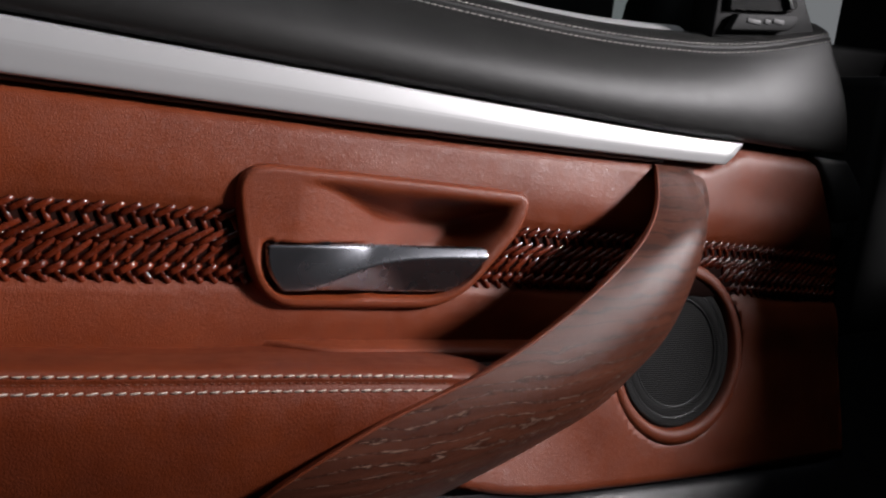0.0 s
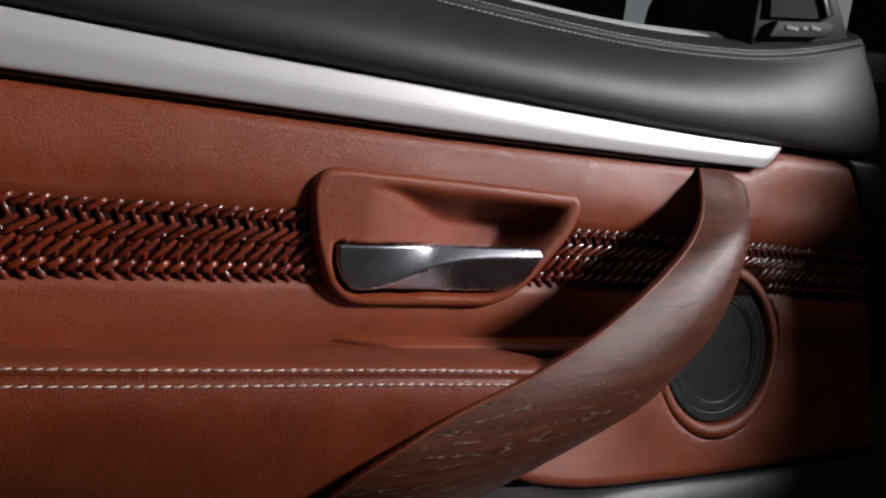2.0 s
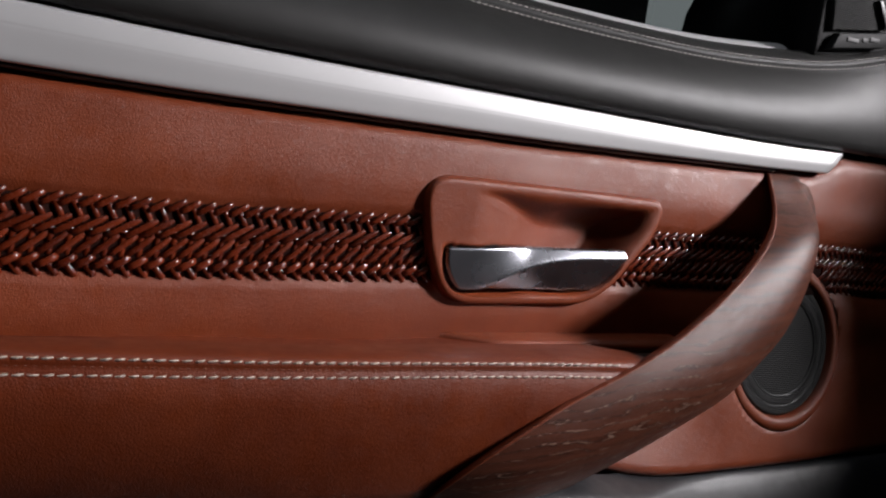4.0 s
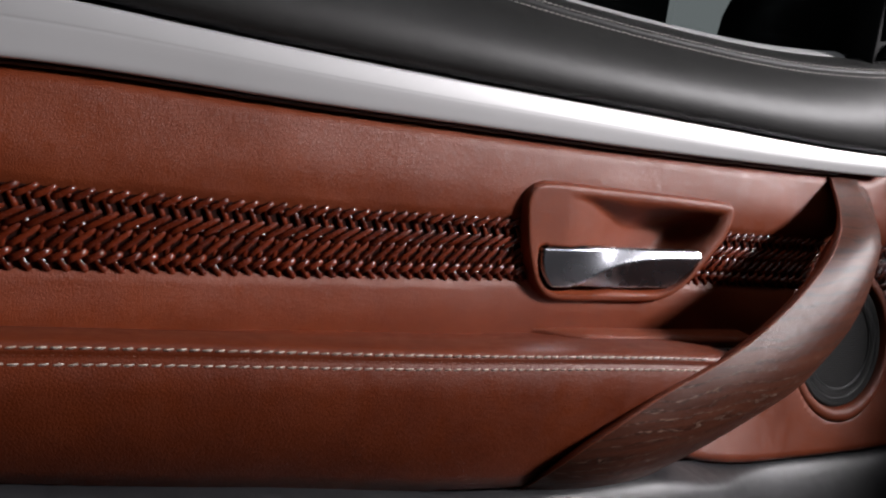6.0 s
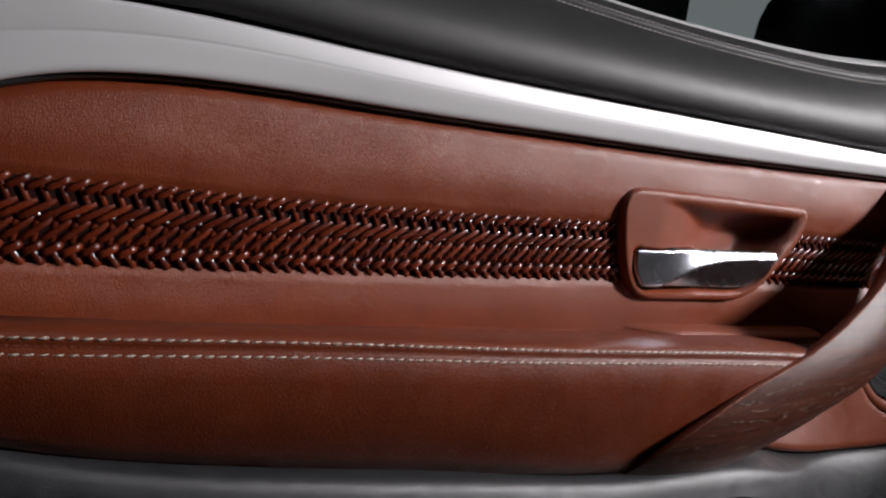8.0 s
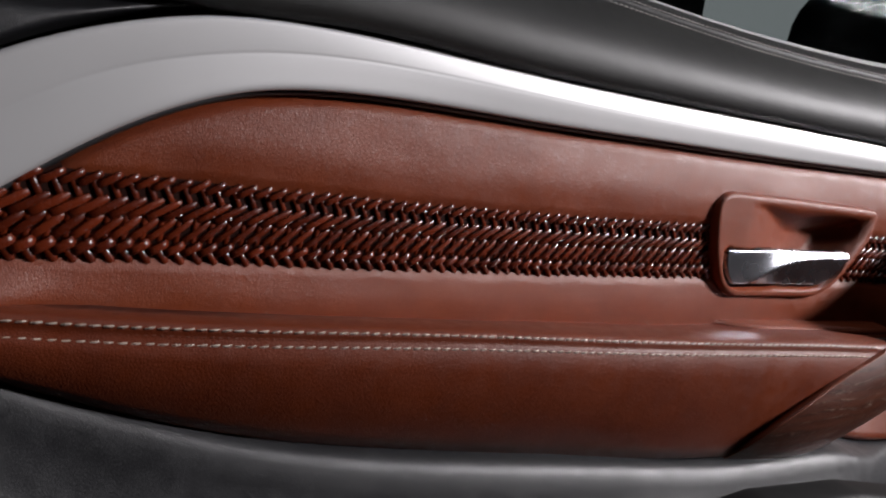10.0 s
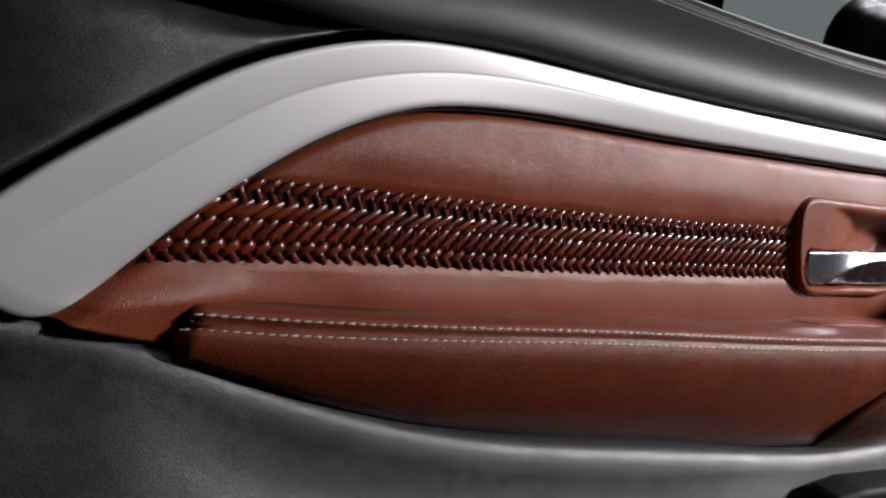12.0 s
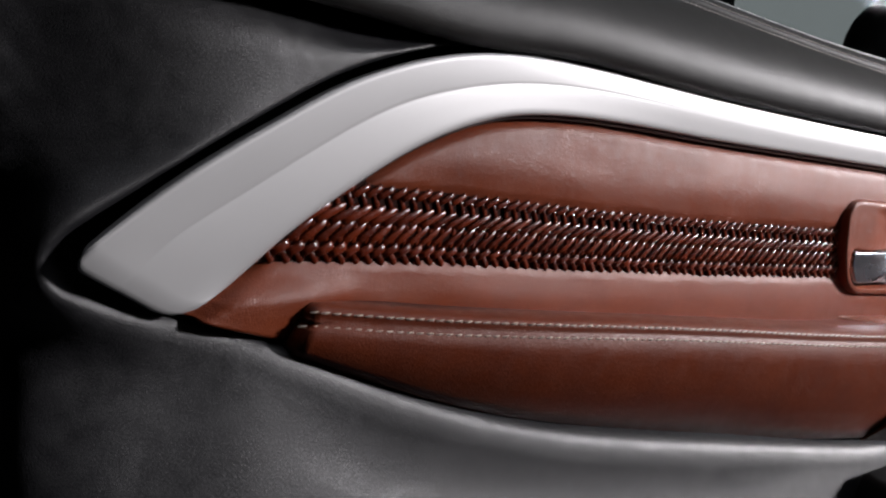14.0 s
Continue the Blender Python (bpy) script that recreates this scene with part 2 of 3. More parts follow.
# ---- the setting ----
part_floor = tagged(put("floor", mesh_from("floor", *box(-4, 4, -4, 4, -0.1, 0.0), FLOORING, False)), "dark grey studio floor", "floor", "", "structure")
for name, size in (("wall_north", (-4, 4, 4.0, 4.1, 0, 3.2)), ("wall_south", (-4, 4, -4.1, -4.0, 0, 3.2)), ("wall_east", (4.0, 4.1, -4, 4, 0, 3.2)), ("wall_west", (-4.1, -4.0, -4, 4, 0, 3.2))):
    tagged(put(name, mesh_from(name, *box(*size), NIGHT, False)), "dark cloth wall of the studio", "wall", "", "structure")
tagged(put("ceiling", mesh_from("ceiling", *box(-4, 4, -4, 4, 3.2, 3.3), NIGHT, False)), "dark studio ceiling", "ceiling", "", "structure")

# ---- the door's main surfaces ----
def face_y(x):
    """Depth of the door card along its length."""
    x = np.clip(x, -0.75, 0.75)
    return 0.478 + 0.0742 * x - 0.1125 * x ** 2 + 0.1795 * x ** 3


def card_y(x, z):
    """The card leans inward below the weave ahead of the grab handle."""
    z = np.asarray(z)
    return face_y(x) - 0.2 * np.clip(0.80 - z, 0, 0.3) * step(x, 0.30, 0.41) - 0.42 * np.clip(0.70 - z, 0, 0.2) * step(x, 0.1, 0.2) * (1 - step(x, 0.30, 0.41))


def arm_y(x):
    return np.interp(x, [-0.56, -0.49, -0.42, -0.325, 0.25], [0.3725, 0.373, 0.373, 0.373, 0.387])


TOP = [(-0.617, 0.777), (-0.574, 0.814), (-0.514, 0.855), (-0.480, 0.876), (-0.442, 0.893), (-0.386, 0.909), (-0.30, 0.9155), (-0.175, 0.911), (0.0, 0.9045), (0.141, 0.901), (0.333, 0.896), (0.459, 0.894), (0.541, 0.895)]
RIDGE = [(-0.594, 0.762), (-0.572, 0.785), (-0.543, 0.805), (-0.511, 0.826), (-0.477, 0.848), (-0.439, 0.869), (-0.396, 0.884), (-0.349, 0.894), (-0.296, 0.899), (-0.172, 0.897), (0.0, 0.890), (0.12, 0.887), (0.231, 0.884), (0.336, 0.882), (0.461, 0.882), (0.530, 0.883)]
LOW = [(-0.562, 0.741), (-0.539, 0.758), (-0.507, 0.786), (-0.472, 0.812), (-0.434, 0.837), (-0.392, 0.858), (-0.345, 0.872), (-0.313, 0.876), (-0.262, 0.878), (-0.131, 0.875), (0.0, 0.873), (0.144, 0.871), (0.338, 0.871), (0.464, 0.872), (0.520, 0.873)]

door = thing("door", "car door inner side in tan and black leather with satin trim", "car door")



def rounded(corners, radii, n=8):
    """A closed outline with rounded corners."""
    out = []
    c = np.array(corners, float)
    for i, r in enumerate(radii):
        p, a, b = c[i], c[i - 1] - c[i], c[(i + 1) % len(c)] - c[i]
        a, b = p + a / np.linalg.norm(a) * r, p + b / np.linalg.norm(b) * r
        out += [a * (1 - t) ** 2 + 2 * p * t * (1 - t) + b * t * t for t in np.linspace(0, 1, n)]
    return out


BEZEL = rounded([(0.0715, 0.8375), (0.190, 0.8358), (0.3105, 0.8325), (0.3035, 0.8005), (0.2505, 0.7365), (0.1000, 0.7370), (0.0830, 0.7800)], [0.028, 0.05, 0.0170, 0.0125, 0.034, 0.026, 0.014])
rim = np.array(BEZEL + BEZEL[:1])
along = np.r_[0, np.cumsum(np.linalg.norm(np.diff(rim, axis=0), axis=1))]
rim = 0.0 + np.stack([np.interp(np.linspace(0, along[-1], 161)[:-1], along, rim[:, k]) for k in range(2)], -1)
centre = rim.mean(0)


def shrunk(loop, d):
    """The closed loop moved inward by d."""
    ta = np.roll(loop, -1, 0) - np.roll(loop, 1, 0)
    n = np.stack([-ta[:, 1], ta[:, 0]], -1)
    n /= np.linalg.norm(n, axis=1)[:, None]
    side = np.sign(((centre - loop) * n).sum(1).mean())
    return loop + n * d * side


# door card: padded leather sheet with an opening for the handle bowl
xs, zs = np.arange(-0.60, 0.782, 0.006), np.arange(0.556, 0.906, 0.005)
X, Z = np.meshgrid(xs, zs, indexing="ij")
front = spline([0.555, 0.66, 0.76, 0.80, 0.83, 0.864, 0.892, 0.91], [0.761, 0.748, 0.728, 0.718, 0.706, 0.684, 0.664, 0.655])
sill = spline([-0.63, -0.598, -0.562, -0.508, -0.429, -0.343, -0.185, -0.054, 0.076, 0.185, 0.27, 0.36, 0.50, 0.60, 0.70, 0.80], [0.769, 0.757, 0.7445, 0.7255, 0.696, 0.671, 0.646, 0.631, 0.621, 0.6195, 0.600, 0.588, 0.5835, 0.581, 0.576, 0.572])
crest = np.interp(X, [p[0] for p in TOP], [p[1] - 0.006 for p in TOP], right=0.893)
base = sill(np.clip(X, -0.63, 0.8)) - 0.004
Z = base + (crest - base) * (Z - zs[0]) / (zs[-1] - zs[0])
X = np.minimum(X, front(Z))
away = np.hypot(X - 0.489, Z - 0.699)
grow = np.where((away > 0.072) & (away < 0.083), 0.083 / np.maximum(away, 0.01), 1.0)
X, Z = 0.489 + (X - 0.489) * grow, 0.699 + (Z - 0.699) * grow
band_low = spline([-0.56, -0.467, -0.376, -0.266, -0.134, 0.09, 0.28, 0.58, 0.76], [0.771, 0.766, 0.762, 0.757, 0.753, 0.752, 0.752, 0.747, 0.737])
BAND = 0.053
strip_low = spline([p[0] for p in LOW] + [0.70], [p[1] for p in LOW] + [0.885])
Y = card_y(X, Z)
mid = band_low(np.clip(X, -0.55, 0.75)) + BAND / 2
off = Z - mid
Y -= 0.0035 * np.exp(-((np.abs(off) - 0.048) / 0.022) ** 2)            # padding above and below the weave
Y += 0.0025 * step(np.abs(off), 0.0285, 0.0245)                           # bed of the weave
fold = (X + 0.50) * 0.75 - (Z - 0.745) * 0.66                           # soft fold at the rear corner
Y -= 0.012 * (1 - step(fold, -0.012, 0.045)) * step(band_low(np.clip(X, -0.56, 0.75)) - Z, 0.0, 0.022) * step(X, -0.38, -0.46)
blend = step(X, 0.500, 0.560)
edge = (1 - blend) * (strip_low(np.clip(X, -0.56, 0.52)) - Z) + blend * (0.892 - Z)
Y += 0.004 * np.clip(1 - edge / 0.030, 0, 1) ** 2                         # rounds off towards the trim
Y += 0.009 * step(edge, 0.010, 0.0)                                     # rolls back under the trim
Y += np.array([[0.0012 * noise.noise((float(x) * 14, float(z) * 22, 3.0)) for z in zs] for x in xs])
Y[:, 0] += 0.012
Y[:, 1] += 0.003
verts, faces = grid(np.stack([X, Y, Z], -1))
hole = shrunk(rim, 0.006)
keep = []
for f in faces:
    c = verts[list(f)].mean(0)
    if inside(hole, c[0], c[2]) or math.hypot(c[0] - 0.489, c[2] - 0.699) < 0.081:
        continue
    if c[0] < -0.574:
        continue
    keep.append(f)
part("door_card", verts, keep, TAN, door, "padded tan leather door card")

# ---- satin trim strip ----
N = 110
top, ridge, low = run(TOP, N), run(RIDGE, N), run(LOW, N)
rows = []
for i in range(N):
    a, b, c = [np.array([p[0], face_y(p[0]), p[1]]) for p in (top[i], ridge[i], low[i])]
    proud = -0.0020 * step(i, -4, 8) + 0.0034 * step(i, 16, 48)
    a[1] -= 0.0024
    b[1] -= 0.004 + proud
    c[1] -= 0.003
    for p in (a, b, c):
        p[1] -= 0.0045 * step(i, 44, 16)
    back = np.array([0, 0.014, 0])
    lerp = lambda p, q, k, h=0.0: p + (q - p) * k + np.array([0, -h, 0])
    row = [a + back, a + [0, 0.0035, 0], a + [0, 0.0014, 0], lerp(a, b, 0.02, -0.0007), lerp(a, b, 0.045, 0.0), lerp(a, b, 0.09, 0.0006), lerp(a, b, 0.16, 0.0006), lerp(a, b, 0.25, 0.0006), lerp(a, b, 0.5, 0.0004), lerp(a, b, 0.90, 0.0002), lerp(a, b, 0.965, 0.00005), b + [0, 0.0001, 0], lerp(b, c, 0.035, 0.00005), lerp(b, c, 0.10, 0.0002), lerp(b, c, 0.4, 0.0005), lerp(b, c, 0.6, 0.0006), lerp(b, c, 0.74, 0.0007), lerp(b, c, 0.84, 0.0007), lerp(b, c, 0.92, 0.0005), lerp(b, c, 0.97, 0.0), c + [0, 0.0015, 0], c + [0, 0.004, 0], c + back]
    # the rear end is cut square with rounded corners
    gone = np.linalg.norm((top[i] + low[i]) / 2 - (top[0] + low[0]) / 2)
    if gone < 0.04:
        for p in row:
            q = np.dot(p[[0, 2]] - top[i], low[i] - top[i]) / np.dot(low[i] - top[i], low[i] - top[i])
            up, dn = max(0.0, 0.13 - q) / 0.13, max(0.0, q - 0.76) / 0.24
            cut = 0.0075 * (1 - math.sqrt(max(0.0, 1 - min(1, up) ** 2))) + 0.014 * (1 - math.sqrt(max(0.0, 1 - min(1, dn) ** 2)))
            p += np.array([0.76, 0, 0.65]) * cut * (1 - gone / 0.04)
    rows.append(row)
tip = np.array(rows[0])
tip_m = tip.mean(0)
rows = [tip * 0 + tip_m + [-0.003, 0.012, -0.0026]] + [tip + (tip_m - tip) * g + [-0.76 * d, q, -0.65 * d] for d, q, g in ((0.0052, 0.0100, 0.10), (0.0052, 0.0030, 0.08), (0.0044, 0.0008, 0.06), (0.0030, 0.0, 0.035))] + rows
rows += [np.array(rows[-1]) + (np.mean(rows[-1], 0) - rows[-1]) * 0.25 + [0.006, 0.003, 0.003], np.array(rows[-1]) * 0 + np.mean(rows[-1], 0) + [0.008, 0.008, 0.003]]
part("trim_strip", *grid(rows), SILVER, door, "satin aluminium trim strip with a soft ridge")
# black strip stands in for the shadow gap under the strip's lower edge
rows = []
for i in range(4, N - 7):
    x, z = low[i]
    d = low[min(i + 1, N - 1)] - low[i - 1]
    n = np.array([d[1], -d[0]]) / np.linalg.norm(d)
    y = face_y(x)
    rows.append([(x + n[0] * e, y + q, z + n[1] * e) for e, q in ((-0.002, 0.002), (0.001, -0.0005), (0.0025, 0.0005), (0.0035, 0.004), (0.004, 0.014))])
part("trim_gap_shade", *grid(rows), PLASTIC, door, "thin black gasket below the trim strip")

# ---- black lower and rear skin ----
EDGE = [(-0.24, 0.485, 0.927), (-0.30, 0.460, 0.922), (-0.386, 0.426, 0.914), (-0.442, 0.408, 0.897), (-0.480, 0.397, 0.880), (-0.514, 0.386, 0.859), (-0.574, 0.364, 0.818), (-0.600, 0.354, 0.7975), (-0.6125, 0.349, 0.7880), (-0.6205, 0.3465, 0.7805), (-0.6235, 0.346, 0.7735), (-0.6205, 0.3465, 0.7650), (-0.612, 0.349, 0.7605), (-0.598, 0.354, 0.7545), (-0.562, 0.366, 0.7430), (-0.508, 0.371, 0.7245), (-0.429, 0.374, 0.6945), (-0.343, 0.373, 0.669), (-0.185, 0.376, 0.644), (-0.054, 0.380, 0.629), (0.076, 0.383, 0.619), (0.185, 0.388, 0.6185), (0.27, 0.412, 0.598), (0.36, 0.452, 0.5860), (0.50, 0.466, 0.5815), (0.60, 0.475, 0.579), (0.69, 0.488, 0.574), (0.730, 0.500, 0.574), (0.753, 0.510, 0.582), (0.762, 0.518, 0.600), (0.760, 0.528, 0.64), (0.752, 0.535, 0.70)]
e3 = run(EDGE, 640)
ta = np.gradient(e3[:, [0, 2]], axis=0)
nn = np.stack([ta[:, 1], -ta[:, 0]], -1)
nn /= np.linalg.norm(nn, axis=1)[:, None]
nn = -nn if nn[384, 1] > 0 else nn
for _ in range(14):
    nn[1:-1] = (nn[:-2] + nn[1:-1] * 2 + nn[2:]) / 4
    nn /= np.linalg.norm(nn, axis=1)[:, None]
rows = []
LIP = ((0.0012, 0.040), (0.0028, 0.014), (0.004, 0.006), (0.006, 0.002), (0.0085, 0.0003), (0.012, -0.0008))
for d, q in LIP + tuple((d, -0.0008 - 0.26 * (d - 0.012) ** 1.15) for d in (0.018, 0.024, 0.03, 0.04, 0.05, 0.06, 0.075, 0.09, 0.11, 0.14, 0.18, 0.22, 0.27)):
    down = np.clip(-nn[:, 1], 0, 1)
    lean = np.where(q < 0, q * (0.15 + 2.4 * down ** 2), q)
    zz = e3[:, 2] + nn[:, 1] * d
    under = 0.06 * step(zz, 0.905, 0.955) * step(e3[:, 2], 0.80, 0.86)
    near = 1 - step(d, 0.012, 0.08)
    tight = 1 + 0.45 * step(e3[:, 0], 0.0, -0.15) * step(e3[:, 2], 0.73, 0.69) * near - 0.65 * step(e3[:, 0], 0.15, 0.3) * near - 0.55 * step(e3[:, 0], -0.615, -0.56) * step(e3[:, 2], 0.785, 0.80) * near
    xx, zz = e3[:, 0] + nn[:, 0] * d * tight, e3[:, 2] + nn[:, 1] * d * tight
    over = np.clip(-0.634 - 0.132 * (zz - 0.658) - xx, 0, 1)                # the door's rear edge turns away
    bend = 1.6 * np.clip(-0.51 - xx, 0, 0.14) ** 2 * step(d, 0.006, 0.04)    # and curves towards it
    rows.append(np.stack([xx + over - 0.016 * np.tanh(over / 0.016), e3[:, 1] + lean + under + bend + over ** 2 / (over + 0.012), zz], -1))
part("lower_skin", *grid(rows), LOWER, door, "charcoal grained skin round the tan insert")

# ---- armrest ----
st_up = spline([-0.50, -0.435, -0.354, -0.206, -0.046, 0.064, 0.13, 0.206, 0.26], [0.743, 0.739, 0.736, 0.732, 0.7255, 0.7225, 0.7208, 0.718, 0.716])
crease = spline([-0.50, -0.375, -0.258, -0.207, -0.055, 0.042, 0.1, 0.30], [0.736, 0.728, 0.722, 0.719, 0.713, 0.709, 0.709, 0.706])
foot = spline([-0.54, -0.508, -0.429, -0.343, -0.185, -0.054, 0.076, 0.185, 0.25], [0.735, 0.7250, 0.6955, 0.671, 0.646, 0.631, 0.621, 0.616, 0.614])


def arm_profile(x):
    """Points (y, z) from the card over the top and down the front."""
    a, u, b, c = float(arm_y(x)), float(st_up(x)), float(foot(x)), float(crease(x))
    back = float(face_y(x))
    v = u - 0.0085
    pts = [(back + 0.006, c + 0.001), (back - 0.004, c), (back - 0.02, c + 0.001)]
    pts += [(a + 0.034, u + 0.0010), (a + 0.016, u + 0.0026), (a + 0.008, u + 0.0028), (a + 0.004, u + 0.0018)]
    pts += [(a + 0.0012, u), (a + 0.0004, u - 0.0024), (a + 0.0014, u - 0.0042), (a, u - 0.006), (a - 0.0008, v)]
    for k in (0.08, 0.2, 0.35, 0.5, 0.65, 0.8, 0.92):
        pts.append((a - 0.0030 - 0.004 * math.sin(k * 2.2) + 0.030 * (1 - 0.25 * float(step(x, -0.08, 0.10))) * min(1.0, (v - b) / 0.085) * k ** 2, v + (b - 0.008 * k - v) * k))
    tuck = 0.034 * min(1.0, (v - b) / 0.085)
    pts += [(a + tuck, b - 0.011), (a + tuck + 0.026, b - 0.010)]
    return pts


rows = []
xl = np.linspace(-0.512, 0.24, 120)
for i, x in enumerate(xl):
    row = []
    for y, z in arm_profile(x):
        stop = 0.145 + 0.10 * float(step(z, 0.63, 0.735))
        start = -0.503 + 0.010 * float(step(z, 0.712, 0.748))
        k = i / (len(xl) - 1)
        g = start + (stop - start) * k
        turn = max(0.0, 1 - (g - start) / 0.005)
        row.append((g, y + 0.012 * turn ** 2.2, z - 0.003 * turn ** 1.5 * float(step(z, 0.70, 0.74))))
    rows.append(row)
rows = [[(p[0] - 0.001, p[1] + 0.03, p[2]) for p in rows[0]]] + rows
armrest = part("armrest", *grid(rows), SHADED_TAN, door, "tan leather armrest with twin cream seams")


def stitch_mesh(name, length, radius, material):
    rows = []
    for k in range(5):
        u = k / 4
        w = radius * (0.55 + 0.45 * math.sin(math.pi * u))
        rows.append([((u - 0.5) * length, -w * 0.8 * math.cos(b) - radius * 0.6 * math.sin(math.pi * u), w * math.sin(b)) for b in np.linspace(0, 2 * math.pi, 6)[:-1]])
    return mesh_from(name, *grid(rows, close_v=True), material)


cream = stitch_mesh("seam_stitch", 0.0056, 0.00075, THREAD)
tack = stitch_mesh("seam_tack", 0.0030, 0.0004, BROWN_THREAD)
rng = random.Random(4)


def sew(mesh, parent, f_y, f_z, x0, x1, pitch, tilt, name="stitch", lift=0.0):
    x = x0
    while x < x1:
        y, z = float(f_y(x)), float(f_z(x))
        dx = 0.004
        ang = math.atan2(float(f_z(x + dx)) - z, dx)
        yaw = math.atan2(float(f_y(x + dx)) - y, dx)
        m = Matrix.Translation((x, y - lift, z)) @ Matrix.Rotation(yaw, 4, "Z") @ Matrix.Rotation(-ang + radians(-tilt + rng.uniform(-3, 3)), 4, "Y")
        m = m @ Matrix.Diagonal((rng.uniform(0.93, 1.05), 1, rng.uniform(0.9, 1.15), 1))
        put(name, mesh, parent, m=m)
        x += pitch * rng.uniform(0.98, 1.02)


sew(cream, armrest, lambda x: arm_y(x) + 0.0008, lambda x: st_up(x) + 0.0004, -0.487, 0.206, 0.0069, 9)
sew(cream, armrest, lambda x: arm_y(x) - 0.0009, lambda x: st_up(x) - 0.0083, -0.494, 0.200, 0.0069, 9)
sew(tack, armrest, lambda x: arm_y(x) + 0.0014, lambda x: st_up(x) - 0.0042, -0.490, 0.204, 0.0044, 0, "seam_tack")

# ledge and dark slot where the armrest meets the card beside the grab handle
rows = []
for x in np.linspace(0.095, 0.34, 30):
    y, z, k = float(face_y(x)), float(crease(min(x, 0.30))), float(step(x, 0.095, 0.16))
    rows.append([(x, y + 0.006, z + 0.004), (x, y - 0.010 * k, z + 0.0045), (x, y - 0.022 * k, z + 0.004), (x, y - 0.027 * k, z + 0.002), (x, y - 0.028 * k, z - 0.002), (x, y - 0.02 * k, z - 0.006)])
part("ledge", *grid(rows), TAN, door, "narrow tan ledge above the armrest")
# the slot is no recess: a near-black block gives its inner shade
slot = part("slot_shade_block", *box(0.196, 0.30, 0.404, 0.421, 0.700, 0.7165, 0.002), RUBBER, door, "black slot beside the grab handle")
for x in (0.206, 0.222, 0.251):
    part("clip", *box(x, x + 0.009, 0.407, 0.414, 0.713, 0.7176, 0.001), RUBBER, slot)

# ---- handle bowl, rim and release lever ----
rim = shrunk(rim, 0.0012)
bezel_rows = []
for d, q in ((-0.0015, 0.010), (-0.0012, -0.002), (0.0, -0.0062), (0.0016, -0.0084), (0.0036, -0.0090), (0.0058, -0.0089)):
    loop = shrunk(rim, d)
    bezel_rows.append(np.stack([loop[:, 0], face_y(loop[:, 0]) + q, loop[:, 1]], -1))
bezel = part("handle_bezel", *grid(bezel_rows, close_v=True), TAN, door, "leather-covered rim round the handle bowl")
inner = shrunk(rim, 0.0058)
rows = []
for s_ in np.r_[1.0, 0.975, 0.95, 0.92, 0.88, np.linspace(0.83, 0.0, 24)]:
    core = np.stack([np.clip(inner[:, 0], 0.135, 0.235), 0.792 + 0 * inner[:, 0]], -1)
    loop = core + (inner - core) * s_
    x, z = loop[:, 0], loop[:, 1]
    wall = step(1 - s_, 0.0, 0.16 + 0.66 * step(x, 0.13, 0.20) * step(z, 0.764, 0.781))
    k = np.clip((x - 0.118) / 0.150, 0, 1)
    deep = 0.034 * (k * k * (3 - 2 * k)) ** 0.8 * wall
    deep = deep + 0.014 * step(z, 0.7842, 0.7828) * step(x, 0.0945, 0.102) * step(x, 0.178, 0.152) * step(1 - s_, 0.01, 0.05)
    rows.append(np.stack([x, face_y(x) - 0.0089 + deep, z], -1))
part("handle_bowl", *grid(rows, close_v=True), TAN, bezel, "scooped tan leather bowl")

nu, nv = 64, 26
rows = []
knee = spline([0.0, 0.10, 0.20, 0.32, 0.44, 0.58, 0.75, 1.0], [1.06, 1.02, 0.92, 0.70, 0.42, 0.24, 0.17, 0.15])
for i in range(nu):
    u = i / (nu - 1)
    row = []
    for j in range(nv):
        v = j / (nv - 1)
        x0, x1 = 0.0997 + 0.0135 * v ** 2.6, 0.2770 - 0.0260 * v ** 1.4
        x = x0 + (x1 - x0) * u
        z = 0.7815 + 0.003 * u + (0.7505 - 0.7815 - 0.003 * u) * v
        k = float(knee(u))
        twist = (0.06 + 0.78 * float(step(u, 0.14, 0.54))) * min(0.0095, 0.72 * k * 0.031)
        if v < k:
            y = -0.0066 + twist * ((k - v) / max(k, 0.05)) ** 1.1
        else:
            y = -0.0066 + 0.0050 * ((v - k) / max(1 - k, 0.05)) ** 1.1
        row.append((x, face_y(x) + y - 0.0022, z))
    a = row[0]
    rows.append([(a[0], a[1] + 0.012, a[2] + 0.0006), (a[0], a[1] + 0.0034, a[2] + 0.0018), (a[0], a[1] + 0.0016, a[2] + 0.0015), (a[0], a[1] + 0.0004, a[2] + 0.0006)] + row + [(row[-1][0], row[-1][1] + 0.002, row[-1][2] - 0.0006), (row[-1][0], row[-1][1] + 0.008, row[-1][2])])
rows = [[(p[0] + 0.0005, p[1] + 0.008, p[2]) for p in rows[0]]] + rows + [[(p[0] + 0.0008, p[1] + 0.002, p[2]) for p in rows[-1]], [(p[0] - 0.0003, p[1] + 0.012, p[2]) for p in rows[-1]]]
part("release_lever", *grid(rows), CHROME, door, "polished metal release lever with a twisted face")
# solid near-black strip stands in for shade in the gap over the lever
rows = []
for u in np.linspace(0, 1, 30):
    x = 0.0985 + 0.047 * u
    rows.append([(x, face_y(x) + q, z) for q, z in ((0.004, 0.7862), (-0.0060, 0.7858), (-0.0060, 0.7848), (0.004, 0.7842))])
part("lever_gap_shade", *grid(rows), RUBBER, bezel, "dark gap above the lever")

